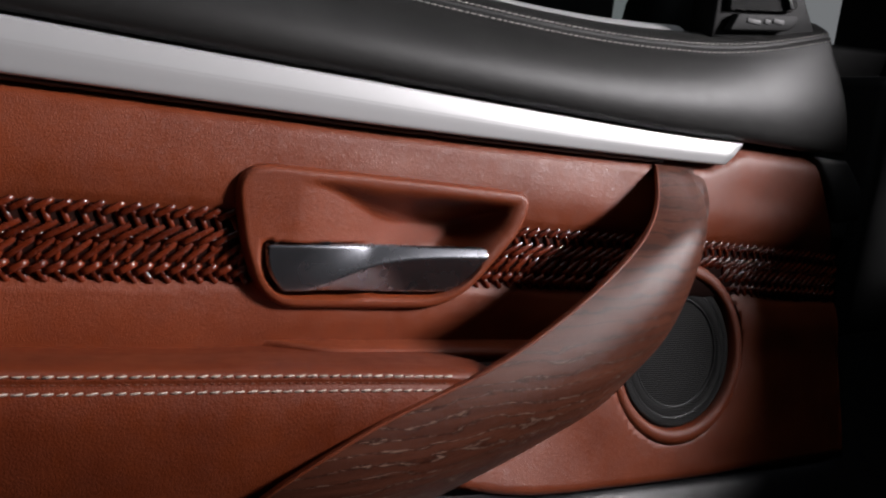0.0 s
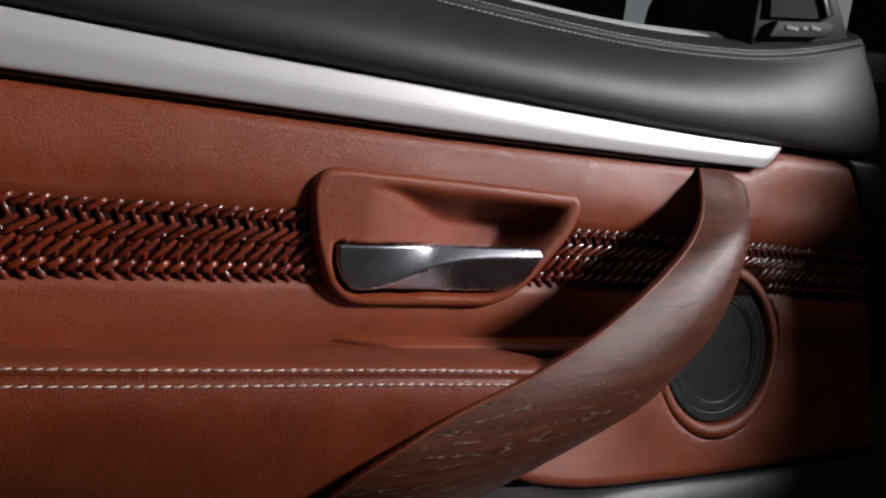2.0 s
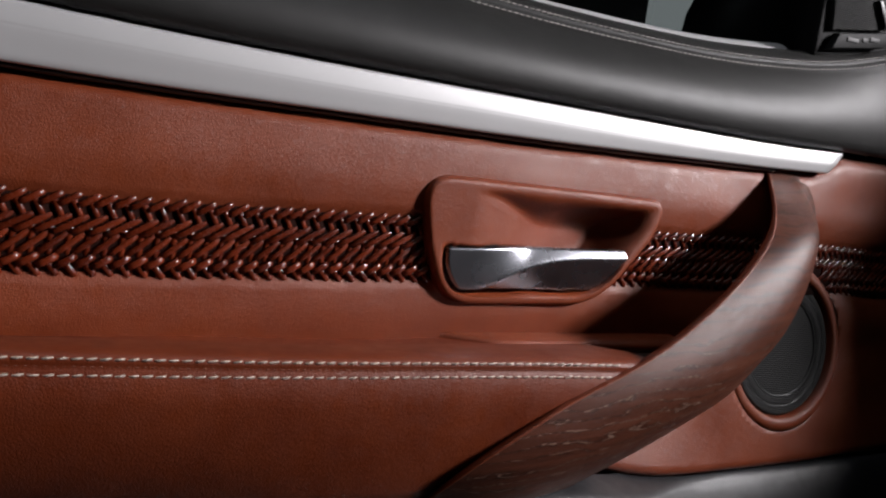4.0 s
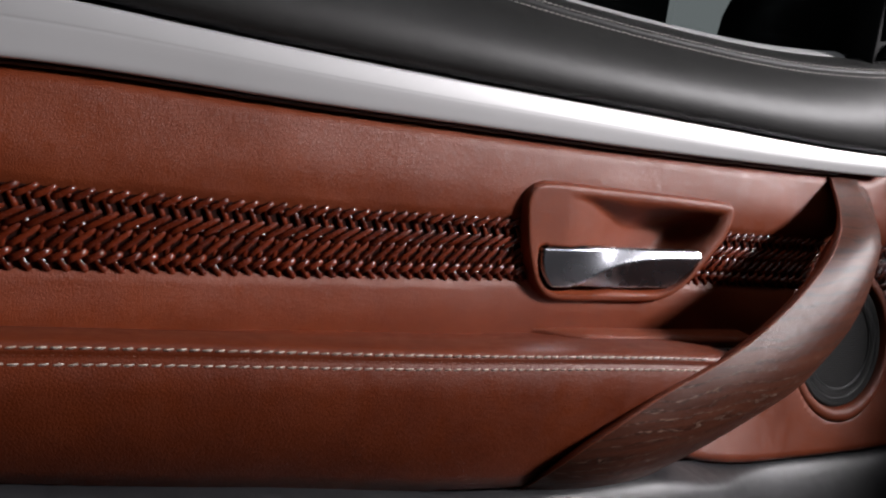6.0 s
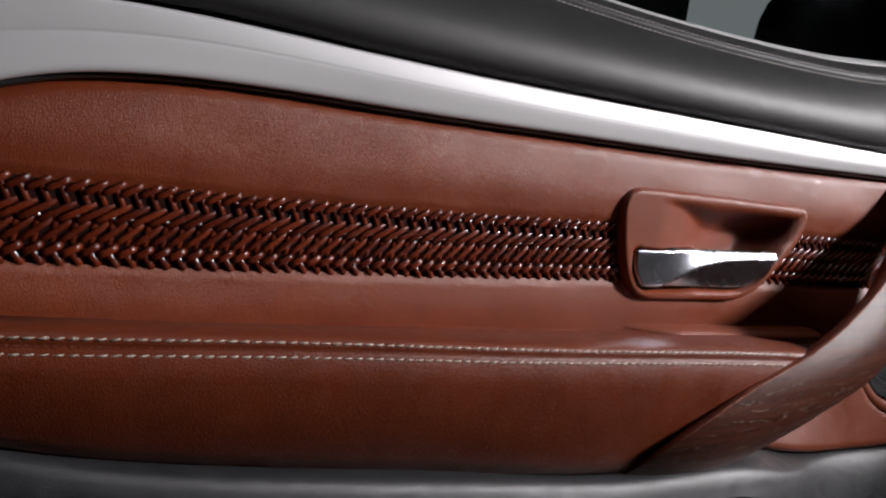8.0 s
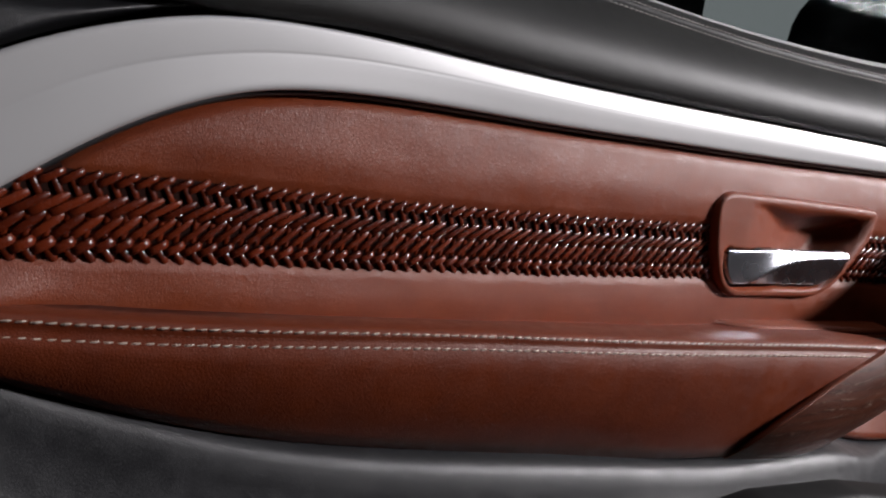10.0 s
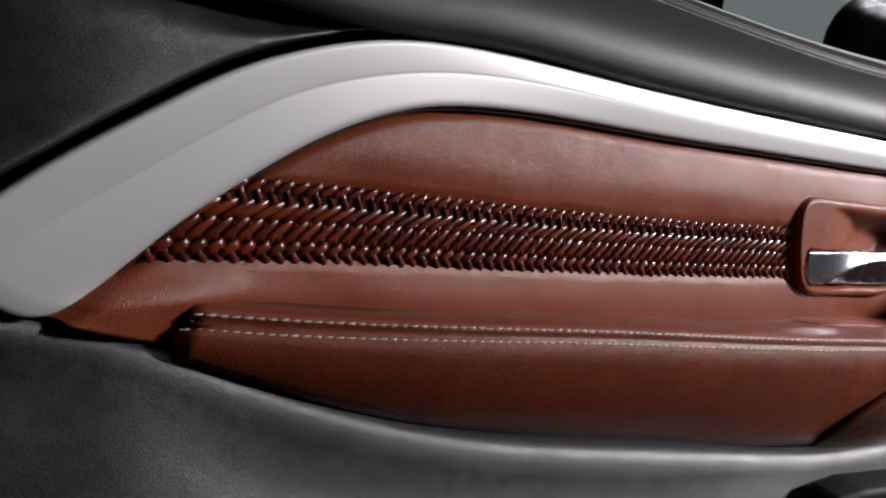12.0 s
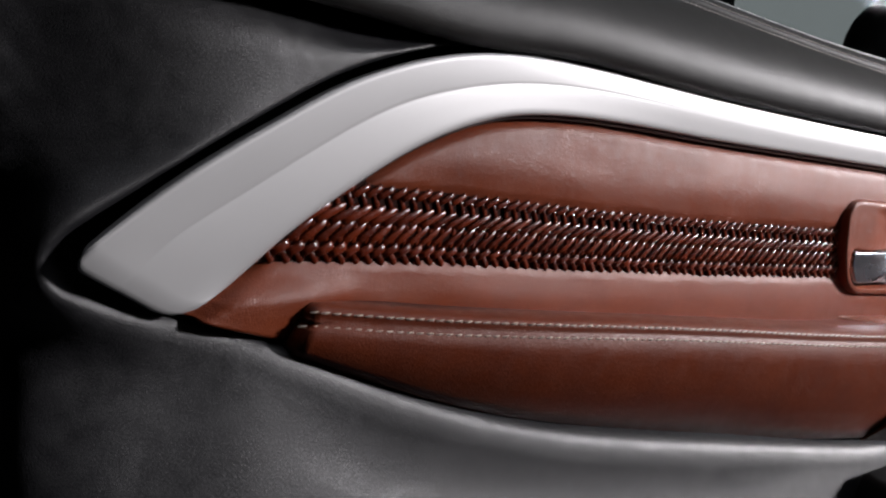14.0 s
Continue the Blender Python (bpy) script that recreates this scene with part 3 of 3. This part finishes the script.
# ---- grab handle ----
LEFT = [(0.440, 0.505, 0.866), (0.420, 0.472, 0.839), (0.388, 0.440, 0.812), (0.345, 0.417, 0.784), (0.290, 0.399, 0.751), (0.245, 0.388, 0.728), (0.203, 0.3815, 0.7105), (0.162, 0.3775, 0.694), (0.128, 0.375, 0.676), (0.099, 0.377, 0.6565), (0.072, 0.390, 0.6275), (0.051, 0.411, 0.599)]
RIGHT = [(0.504, 0.518, 0.868), (0.502, 0.503, 0.850), (0.483, 0.470, 0.820), (0.465, 0.452, 0.788), (0.446, 0.440, 0.754), (0.426, 0.434, 0.724), (0.397, 0.427, 0.701), (0.366, 0.421, 0.678), (0.325, 0.419, 0.656), (0.280, 0.420, 0.634), (0.235, 0.425, 0.612), (0.200, 0.430, 0.595)]
L, R = run(LEFT, 70), run(RIGHT, 70)
wood_rows, liner_rows = [], []
for i in range(70):
    l, r = L[i], R[i]
    w = np.linalg.norm(r - l)
    h = 0.020 * step(i, -2, 14)
    row = []
    for k in np.linspace(0.0, 1.0, 15):
        bulge = h * (1 - (1 - k) ** 2.4) * (1 - k ** 2.6) * 1.25
        drop = 0.010 * k ** 5
        row.append(l + (r - l) * k + np.array([0, -bulge + drop, 0]))
    deep = 0.030 * step(i, 2, 18)
    row += [r + np.array([-0.001, 0.4 * deep, -0.001]), r + (l - r) * 0.12 + np.array([0, deep, 0]), (l + r) / 2 + np.array([0, deep * 1.25, 0])]
    wood_rows.append(row)
    back = 0.034 * step(i, 0, 16)
    into = (l - r) / w
    liner_rows.append([l + (r - l) * 0.008 + [0, -0.0006, 0], l + into * 0.0006 + [0, -0.0012, 0], l + into * 0.0014 + [0, -0.0004, 0], l + into * 0.0016 + [0, 0.003, 0],
                       l - into * 0.004 + [0, 0.2 * back + 0.003, 0], l - into * 0.018 + [0, 0.4 * back + 0.004, 0], (l + r) / 2 + np.array([0, deep * 1.25 + 0.002, 0])])
grab = part("grab_handle", *grid(wood_rows), WOOD, door, "curved grab handle of dark stained open-grain ash")
part("leather_lining", *grid(liner_rows), TAN, grab, "tan leather lining along the inner edge")

# ---- loudspeaker ----
lean = Matrix.Translation((0.488, 0.4885, 0.699)) @ Matrix.Diagonal((0.915, 1, 0.915, 1)) @ Matrix.Rotation(radians(4), 4, "Z") @ Matrix.Rotation(radians(-11), 4, "X")


def lathe(profile, n=72):
    """Rings (radius, out) about the local -y axis."""
    return grid([[(r * math.cos(a), -o, r * math.sin(a)) for a in np.linspace(0, 2 * math.pi, n + 1)[:-1]] for r, o in profile], close_v=True)


speaker = part("loudspeaker", *lathe([(0.096, -0.012), (0.0915, -0.001), (0.087, 0.0014), (0.082, 0.0016), (0.0790, 0.0004), (0.0768, -0.003), (0.0757, -0.009)]), TAN, door, "round loudspeaker in a tan leather collar")
speaker.matrix_basis = lean
gauze = part("speaker_gauze", *lathe([(r_, o_ - 0.0050) for r_, o_ in ((0.0762, -0.003), (0.0745, 0.001), (0.071, 0.0026), (0.067, 0.0012), (0.0655, 0.0002), (0.064, 0.0014), (0.060, 0.0026), (0.0565, 0.0014), (0.055, -0.0006), (0.0535, -0.0002), (0.045, 0.0010), (0.03, 0.0022), (0.012, 0.0028), (0.0005, 0.0029))]), GAUZE, speaker, "black woven speaker gauze with two ring beads")
for radius in (0.0656, 0.0548):
    part("ring_bead", *lathe([(radius + a_, o_ - 0.0050) for a_, o_ in ((-0.0012, 0.0), (-0.0008, 0.0009), (0.0, 0.0012), (0.0008, 0.0009), (0.0012, 0.0))]), PLASTIC, speaker)

# ---- black upper roll with its seam ----
roll_low = spline([-0.75, -0.60, -0.507, -0.445, -0.386, -0.30, -0.175, 0.0, 0.141, 0.333, 0.459, 0.541, 0.65, 0.71], [0.930, 0.925, 0.921, 0.918, 0.915, 0.9185, 0.9135, 0.907, 0.9035, 0.8985, 0.8965, 0.897, 0.897, 0.899])
seam_z = spline([-0.75, -0.40, -0.145, 0.0, 0.156, 0.288, 0.400, 0.463, 0.53, 0.648, 0.72], [1.03, 1.012, 0.995, 0.982, 0.970, 0.9655, 0.966, 0.970, 0.977, 0.999, 1.016])
seam_y = spline([-0.75, -0.40, -0.145, 0.1, 0.4, 0.65, 0.72], [0.46, 0.497, 0.523, 0.53, 0.532, 0.534, 0.54])
roll_end = lambda z: 0.722 - 0.050 * min(1.0, max(0.0, (z - 0.90) / 0.10))


def roll_profile(x):
    """Points (y, z) from the trim up to the belt; the sixteenth carries the lower row of stitches."""
    z0, z1, y1 = float(roll_low(x)), float(seam_z(x)), float(seam_y(x))
    y0 = float(face_y(x)) - 0.002
    row = [(y0 + 0.022, z0 + 0.002), (y0 + 0.006, z0), (y0 + 0.001, z0 + 0.0012)]
    for k in np.linspace(0.06, 1, 16):
        bulge = 0.009 * math.sin(math.pi * k ** 0.95) ** 0.8
        row.append((y0 + (y1 - y0) * k ** 2.1 - bulge, z0 + (z1 - z0) * k))
    row += [(y1 + 0.0012, z1 + 0.0026), (y1 + 0.0030, z1 + 0.0034), (y1 + 0.0034, z1 + 0.0046), (y1 + 0.0048, z1 + 0.0078), (y1 + 0.012, z1 + 0.0125), (y1 + 0.022, z1 + 0.0175), (y1 + 0.032, z1 + 0.0205), (y1 + 0.036, z1 + 0.0195), (y1 + 0.038, z1 + 0.005)]
    return row


rows = []
xr = np.r_[np.linspace(-0.75, 0.66, 150), np.linspace(0.668, 0.708, 10)]
for i, x in enumerate(xr):
    squash = i / (len(xr) - 1)
    t = max(0.0, (squash - 0.965) / 0.035)
    out = []
    for y, z in roll_profile(x):
        g = x if x < 0.5 else 0.5 + (x - 0.5) * (roll_end(z) - 0.5) / 0.208
        out.append((g, y + 0.012 * t ** 3, z))
    rows.append(out)
rows.append([(p[0] + 0.002, p[1] + 0.03, p[2]) for p in rows[-1]])
roll = part("upper_roll", *grid(rows), BLACK, door, "black leather upper roll with a twin stitched seam")
grey = stitch_mesh("roll_stitch", 0.0048, 0.00062, GREY_THREAD)
along_roll = lambda x: x if x < 0.5 else 0.5 + (x - 0.5) * 1.209  # the roll is drawn in towards its front end
sew(grey, roll, lambda x: seam_y(along_roll(x)) - 0.0004, lambda x: seam_z(along_roll(x)), -0.16, 0.660, 0.0058, 6)
sew(grey, roll, lambda x: seam_y(along_roll(x)) + 0.0044, lambda x: seam_z(along_roll(x)) + 0.0078, -0.16, 0.658, 0.0058, 6)

# ---- window, belt strip, mirror corner ----
rows = []
for x in np.linspace(-0.75, 0.50, 60):
    z, y = float(seam_z(x)), float(seam_y(x)) + 0.040
    z = z + 0.020
    rows.append([(x, y - 0.003, z - 0.02), (x, y - 0.003, z), (x, y, z + 0.003), (x, y + 0.006, z + 0.006), (x, y + 0.013, z + 0.008), (x, y + 0.016, z + 0.006), (x, y + 0.016, z - 0.02)])
# silver colour stands in for the light that the strip's edge catches
belt = part("belt_strip", *grid(rows), SILVER, door, "thin pale belt strip along the window")
rows = []
for x in np.linspace(-0.75, 0.53, 30):
    z, y = float(seam_z(x)) + 0.02, float(seam_y(x)) + 0.060
    rows.append([(x, y - 0.002, z - 0.05), (x, y + 0.03, z + 0.22), (x, y + 0.034, z + 0.22), (x, y + 0.002, z - 0.05)])
pane = part("window_pane", *grid(rows, close_v=True), glass, door, "clear side window glass")
pane.visible_shadow = False

def slab(points, y0, y1, bevel, material, name, parent, label):
    bm = bmesh.new()
    lo = [bm.verts.new((x, y0, z)) for x, z in points]
    f = bm.faces.new(lo)
    ex = bmesh.ops.extrude_face_region(bm, geom=[f])
    for v in ex["geom"]:
        if isinstance(v, bmesh.types.BMVert):
            v.co.y = y1
    bmesh.ops.recalc_face_normals(bm, faces=bm.faces)
    bmesh.ops.bevel(bm, geom=list(bm.edges), offset=bevel, segments=3, affect="EDGES", profile=0.5)
    bm.verts.index_update()
    v, f = [q.co[:] for q in bm.verts], [[q.index for q in g.verts] for g in bm.faces]
    bm.free()
    return part(name, v, f, material, parent, label)


corner = slab([(0.512, 0.988), (0.53, 0.990), (0.60, 1.000), (0.650, 1.012), (0.626, 1.044), (0.588, 1.10), (0.512, 1.10)], 0.546, 0.580, 0.004, RUBBER, "mirror_corner", door, "black corner panel ahead of the window")
slab([(0.526, 1.017), (0.604, 1.028), (0.612, 1.034), (0.592, 1.062), (0.52, 1.066)], 0.5405, 0.548, 0.0015, GAUZE, "tweeter_gauze", corner, "dark tweeter gauze")
# near-black on the grey plate stands in for the shade it lies in
plate = slab([(0.526, 0.998), (0.600, 1.009), (0.610, 1.016), (0.610, 1.024), (0.604, 1.0255), (0.534, 1.0150)], 0.537, 0.548, 0.0015, RUBBER, "badge_plate", corner, "grey badge plate below the tweeter, coloured near black for shade")
for x0, x1 in ((0.545, 0.562), (0.567, 0.574), (0.578, 0.592)):
    m = (x0 + x1) / 2
    z = 1.0125 + (m - 0.567) * 0.15
    part("lettering_bar", *box(x0, x1, 0.5362, 0.5375, z - 0.0022, z + 0.0022, 0.0003), SHADED_GREY, plate)
slab([(0.580, 1.055), (0.586, 1.055), (0.602, 1.030), (0.597, 1.029)], 0.536, 0.542, 0.001, PLASTIC, "rod", corner, "")

# ---- front edge of the door ----
slab([(0.662, 0.893), (0.712, 0.894), (0.742, 0.866), (0.750, 0.832), (0.716, 0.826), (0.694, 0.860)], 0.530, 0.570, 0.005, GREY, "hinge_cover", door, "grey plastic cover at the front edge")
rows = []
for z in np.linspace(0.54, 1.0, 30):
    x = float(front(min(max(z, 0.556), 0.908))) + 0.004 if z < 0.9 else 0.66
    rows.append([(x - 0.004, 0.545, z), (x + 0.001, 0.538, z), (x + 0.006, 0.545, z), (x + 0.02, 0.58, z), (x + 0.02, 0.66, z)])
part("front_edge", *grid(rows), RUBBER, door, "black edge seal at the front of the door")
rows = []
for x in np.linspace(-0.74, 0.72, 20):
    y = float(face_y(x)) + 0.06 + 0.10 * float(step(x, -0.42, -0.60))
    rows.append([(x, y, 0.32), (x, y, 0.925), (x, y + 0.08, 0.925), (x, y + 0.10, 0.32)])
part("door_shell", *grid(rows, close_v=True), PLASTIC, door, "dark outer shell of the door")
# slab coloured near black in place of a hollow pocket mouth in shade
slab([(0.03, 0.600), (0.06, 0.606), (0.16, 0.606), (0.30, 0.585), (0.30, 0.52), (0.05, 0.52), (0.025, 0.57)], 0.335, 0.37, 0.006, RUBBER, "pocket_shade_slab", door, "near-black slab for the shade in the mouth of the door pocket")

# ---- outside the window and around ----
board = tagged(put("studio_board", mesh_from("studio_board", *box(1.87, 3.1, 2.60, 2.64, 0.0, 3.0, 0.004), PALE_GLOW)), "pale grey studio board standing outside the car, given its own glow", "board")
mirror = thing("side_mirror", "black exterior mirror seen through the window", "mirror")
bm = bmesh.new()
bmesh.ops.create_uvsphere(bm, u_segments=32, v_segments=20, radius=1)
for v in bm.verts:
    c = v.co
    f = 1 - 0.25 * max(0, c.z)
    v.co = Vector((1.05 + 0.17 * math.copysign(abs(c.x) ** 0.75, c.x) * f + 0.04 * c.z, 1.16 + 0.10 * math.copysign(abs(c.y) ** 0.8, c.y), 1.15 + 0.13 * math.copysign(abs(c.z) ** 0.75, c.z)))
bm.verts.index_update()
mv, mf = [v.co[:] for v in bm.verts], [[v.index for v in f.verts] for f in bm.faces]
bm.free()
part("housing", mv, mf, RUBBER, mirror)
slab([(0.70, 0.98), (0.98, 1.0), (1.0, 1.06), (0.74, 1.04)], 0.72, 1.16, 0.01, RUBBER, "mirror_arm", mirror, "")
# out of view: added to block lamp light from the door's front end
dash_blocker = thing("dashboard", "unseen dark dashboard end added to shade the front of the door", "dashboard")
rows = []
for x, k in ((0.95, 0.0), (0.97, 1.0), (1.1, 1.2), (1.5, 1.4)):
    rows.append([(x, 0.42, 0.0), (x, 0.42, 0.80), (x, 0.40, 0.90 + 0.02 * k), (x, 0.34, 0.925 + 0.02 * k), (x, -0.9, 0.925 + 0.02 * k), (x, -0.9, 0.0)])
dash_body = part("dash_body", *grid([rows[0]] + rows), RUBBER, dash_blocker)
part("dash_end", [p for p in rows[0]], [tuple(range(6))], RUBBER, dash_blocker, smooth=False)
# unseen fin and pod, added only to shape the shade on roll and card
part("shade_fin", *box(0.97, 1.05, 0.275, 0.42, 1.00, 1.22, 0.012), RUBBER, dash_blocker)
part("shade_pod", *box(0.955, 1.05, 0.19, 0.42, 0.50, 1.09, 0.02), RUBBER, dash_blocker)
body = thing("car", "black car sill and hinge pillar that carry the door", "car body")
part("sill", *box(-0.80, 0.95, 0.45, 0.75, 0.0, 0.318, 0.02), PLASTIC, body)
part("hinge_pillar", *box(0.82, 0.95, 0.58, 0.75, 0.30, 1.0, 0.015), RUBBER, body)
for z in (0.45, 0.80):
    part("hinge", *box(0.68, 0.83, 0.60, 0.64, z, z + 0.05, 0.005), GREY, body)

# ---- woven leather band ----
# sheet behind the laces, with the shade of the gaps in its colour
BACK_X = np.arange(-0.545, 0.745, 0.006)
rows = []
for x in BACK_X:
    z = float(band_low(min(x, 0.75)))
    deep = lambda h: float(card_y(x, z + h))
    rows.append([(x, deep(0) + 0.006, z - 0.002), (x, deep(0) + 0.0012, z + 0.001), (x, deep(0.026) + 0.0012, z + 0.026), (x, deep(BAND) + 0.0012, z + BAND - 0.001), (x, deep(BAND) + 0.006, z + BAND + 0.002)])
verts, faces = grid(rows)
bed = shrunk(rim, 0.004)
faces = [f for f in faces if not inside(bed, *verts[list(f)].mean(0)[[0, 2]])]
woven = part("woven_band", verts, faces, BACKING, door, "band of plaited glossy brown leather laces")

PITCH = 0.0102
# lace kinds: start and end in pitches and metres up the band, half width, arch, lift
LACES = [
    (-0.86, 0.0436, 0.56, 0.0522, 0.0022, 0.0016, 0.0012),
    (-0.05, 0.0490, 0.58, 0.0355, 0.0021, 0.0015, 0.0001),
    (-1.08, 0.0268, 0.96, 0.0385, 0.0022, 0.0014, 0.0014),
    (0.03, 0.0335, -0.08, 0.0110, 0.0021, 0.0013, -0.0003),
    (-0.86, 0.0138, 0.80, 0.0278, 0.0022, 0.0014, 0.0008),
    (-0.76, 0.0066, 0.46, 0.0140, 0.0025, 0.0022, 0.0018),
    (-0.24, 0.0108, 0.56, -0.0003, 0.0023, 0.0016, 0.0003),
]
SOFT = ((0.0, -1.1, 0.7), (0.10, 0.6, 1.0), (0.35, 1.0, 1.0), (0.60, 0.95, 1.0), (0.78, 0.68, 1.0), (0.90, 0.3, 0.92), (1.0, -0.25, 0.65))
BENDS = ((0.0, -1.1, 0.7), (0.10, 0.6, 1.0), (0.35, 1.0, 1.0), (0.66, 1.05, 1.0), (0.82, 0.8, 1.0), (0.92, 0.2, 0.95), (1.0, -0.6, 0.7))


def lace_rows(kind, broad=1.0):
    u0, z0, u1, z1, half, arch, lift = LACES[kind]
    a, b = np.array([u0 * PITCH, z0]), np.array([u1 * PITCH, z1])
    d = (b - a) / np.linalg.norm(b - a)
    n = np.array([-d[1], d[0]])
    rows = []
    for u, k, wide in (SOFT if kind in (2, 4) else BENDS):
        c = a + (b - a) * u
        hgt = lift + arch * k - 0.0014
        ring = []
        for s_, o in ((-1.0, -0.0009), (-0.68, 0.0002), (0.0, 0.0005), (0.68, 0.0002), (1.0, -0.0009), (0.0, -0.0016)):
            q = c + n * half * broad * wide * s_
            ring.append((q[0], -(hgt + o), q[1]))
        rows.append(ring)
    return rows


lace_mesh = [mesh_from("lace", *grid(lace_rows(k), close_v=True), LACE) for k in range(len(LACES))]
arc_x = np.linspace(-0.56, 0.76, 1500)
arc = np.r_[0, np.cumsum(np.hypot(np.diff(arc_x), np.diff(face_y(arc_x))))]
loose_v, loose_f = [], []
rng = random.Random(9)
n_laces = int(arc[-1] / PITCH)
guard = shrunk(rim, -0.001)
for i in range(n_laces):
    for kind in range(len(LACES)):
        x = float(np.interp((i + 0.5) * PITCH, arc, arc_x))
        if x > 0.73 or x < -0.545:
            continue
        zb = float(band_low(min(x, 0.75)))
        u0, z0, u1, z1 = LACES[kind][:4]
        mx, mz = x + (u0 + u1) / 2 * PITCH, zb + (z0 + z1) / 2
        if inside(guard, mx, mz):
            continue
        if math.hypot(mx - 0.489, mz - 0.699) < 0.086:
            continue
        slope = (float(face_y(x + 0.01)) - float(face_y(x - 0.01))) / 0.02
        tilt = (float(band_low(min(x + 0.01, 0.75))) - float(band_low(min(x, 0.74) - 0.01))) / 0.02
        y = float(card_y(x, zb + (z0 + z1) / 2))
        m = Matrix.Translation((x, y + rng.uniform(-0.0003, 0.0003), zb)) @ Matrix.Rotation(math.atan(slope), 4, "Z") @ Matrix.Rotation(-math.atan(tilt), 4, "Y")
        m = m @ Matrix.Translation((rng.uniform(-0.0004, 0.0004), 0, rng.uniform(-0.0004, 0.0004))) @ Matrix.Rotation(radians(rng.uniform(-0.5, 0.5)), 4, "Y")
        if -0.375 < x < 0.062:
            put("lace", lace_mesh[kind], woven, m=m)
        else:
            broad = 1 + (0.30 if kind in (2, 4, 5) else 0.1) * float(step(x, -0.37, -0.45))
            v, f = grid(lace_rows(kind, broad), close_v=True)
            base = len(loose_v)
            loose_v += [m @ Vector(p) for p in v]
            loose_f += [tuple(base + q for q in g) for g in f]
rest = put("plaited_laces", mesh_from("plaited_laces", loose_v, loose_f, LACE), woven, "plaited glossy brown leather laces")
tagged(rest, kind="stuff")
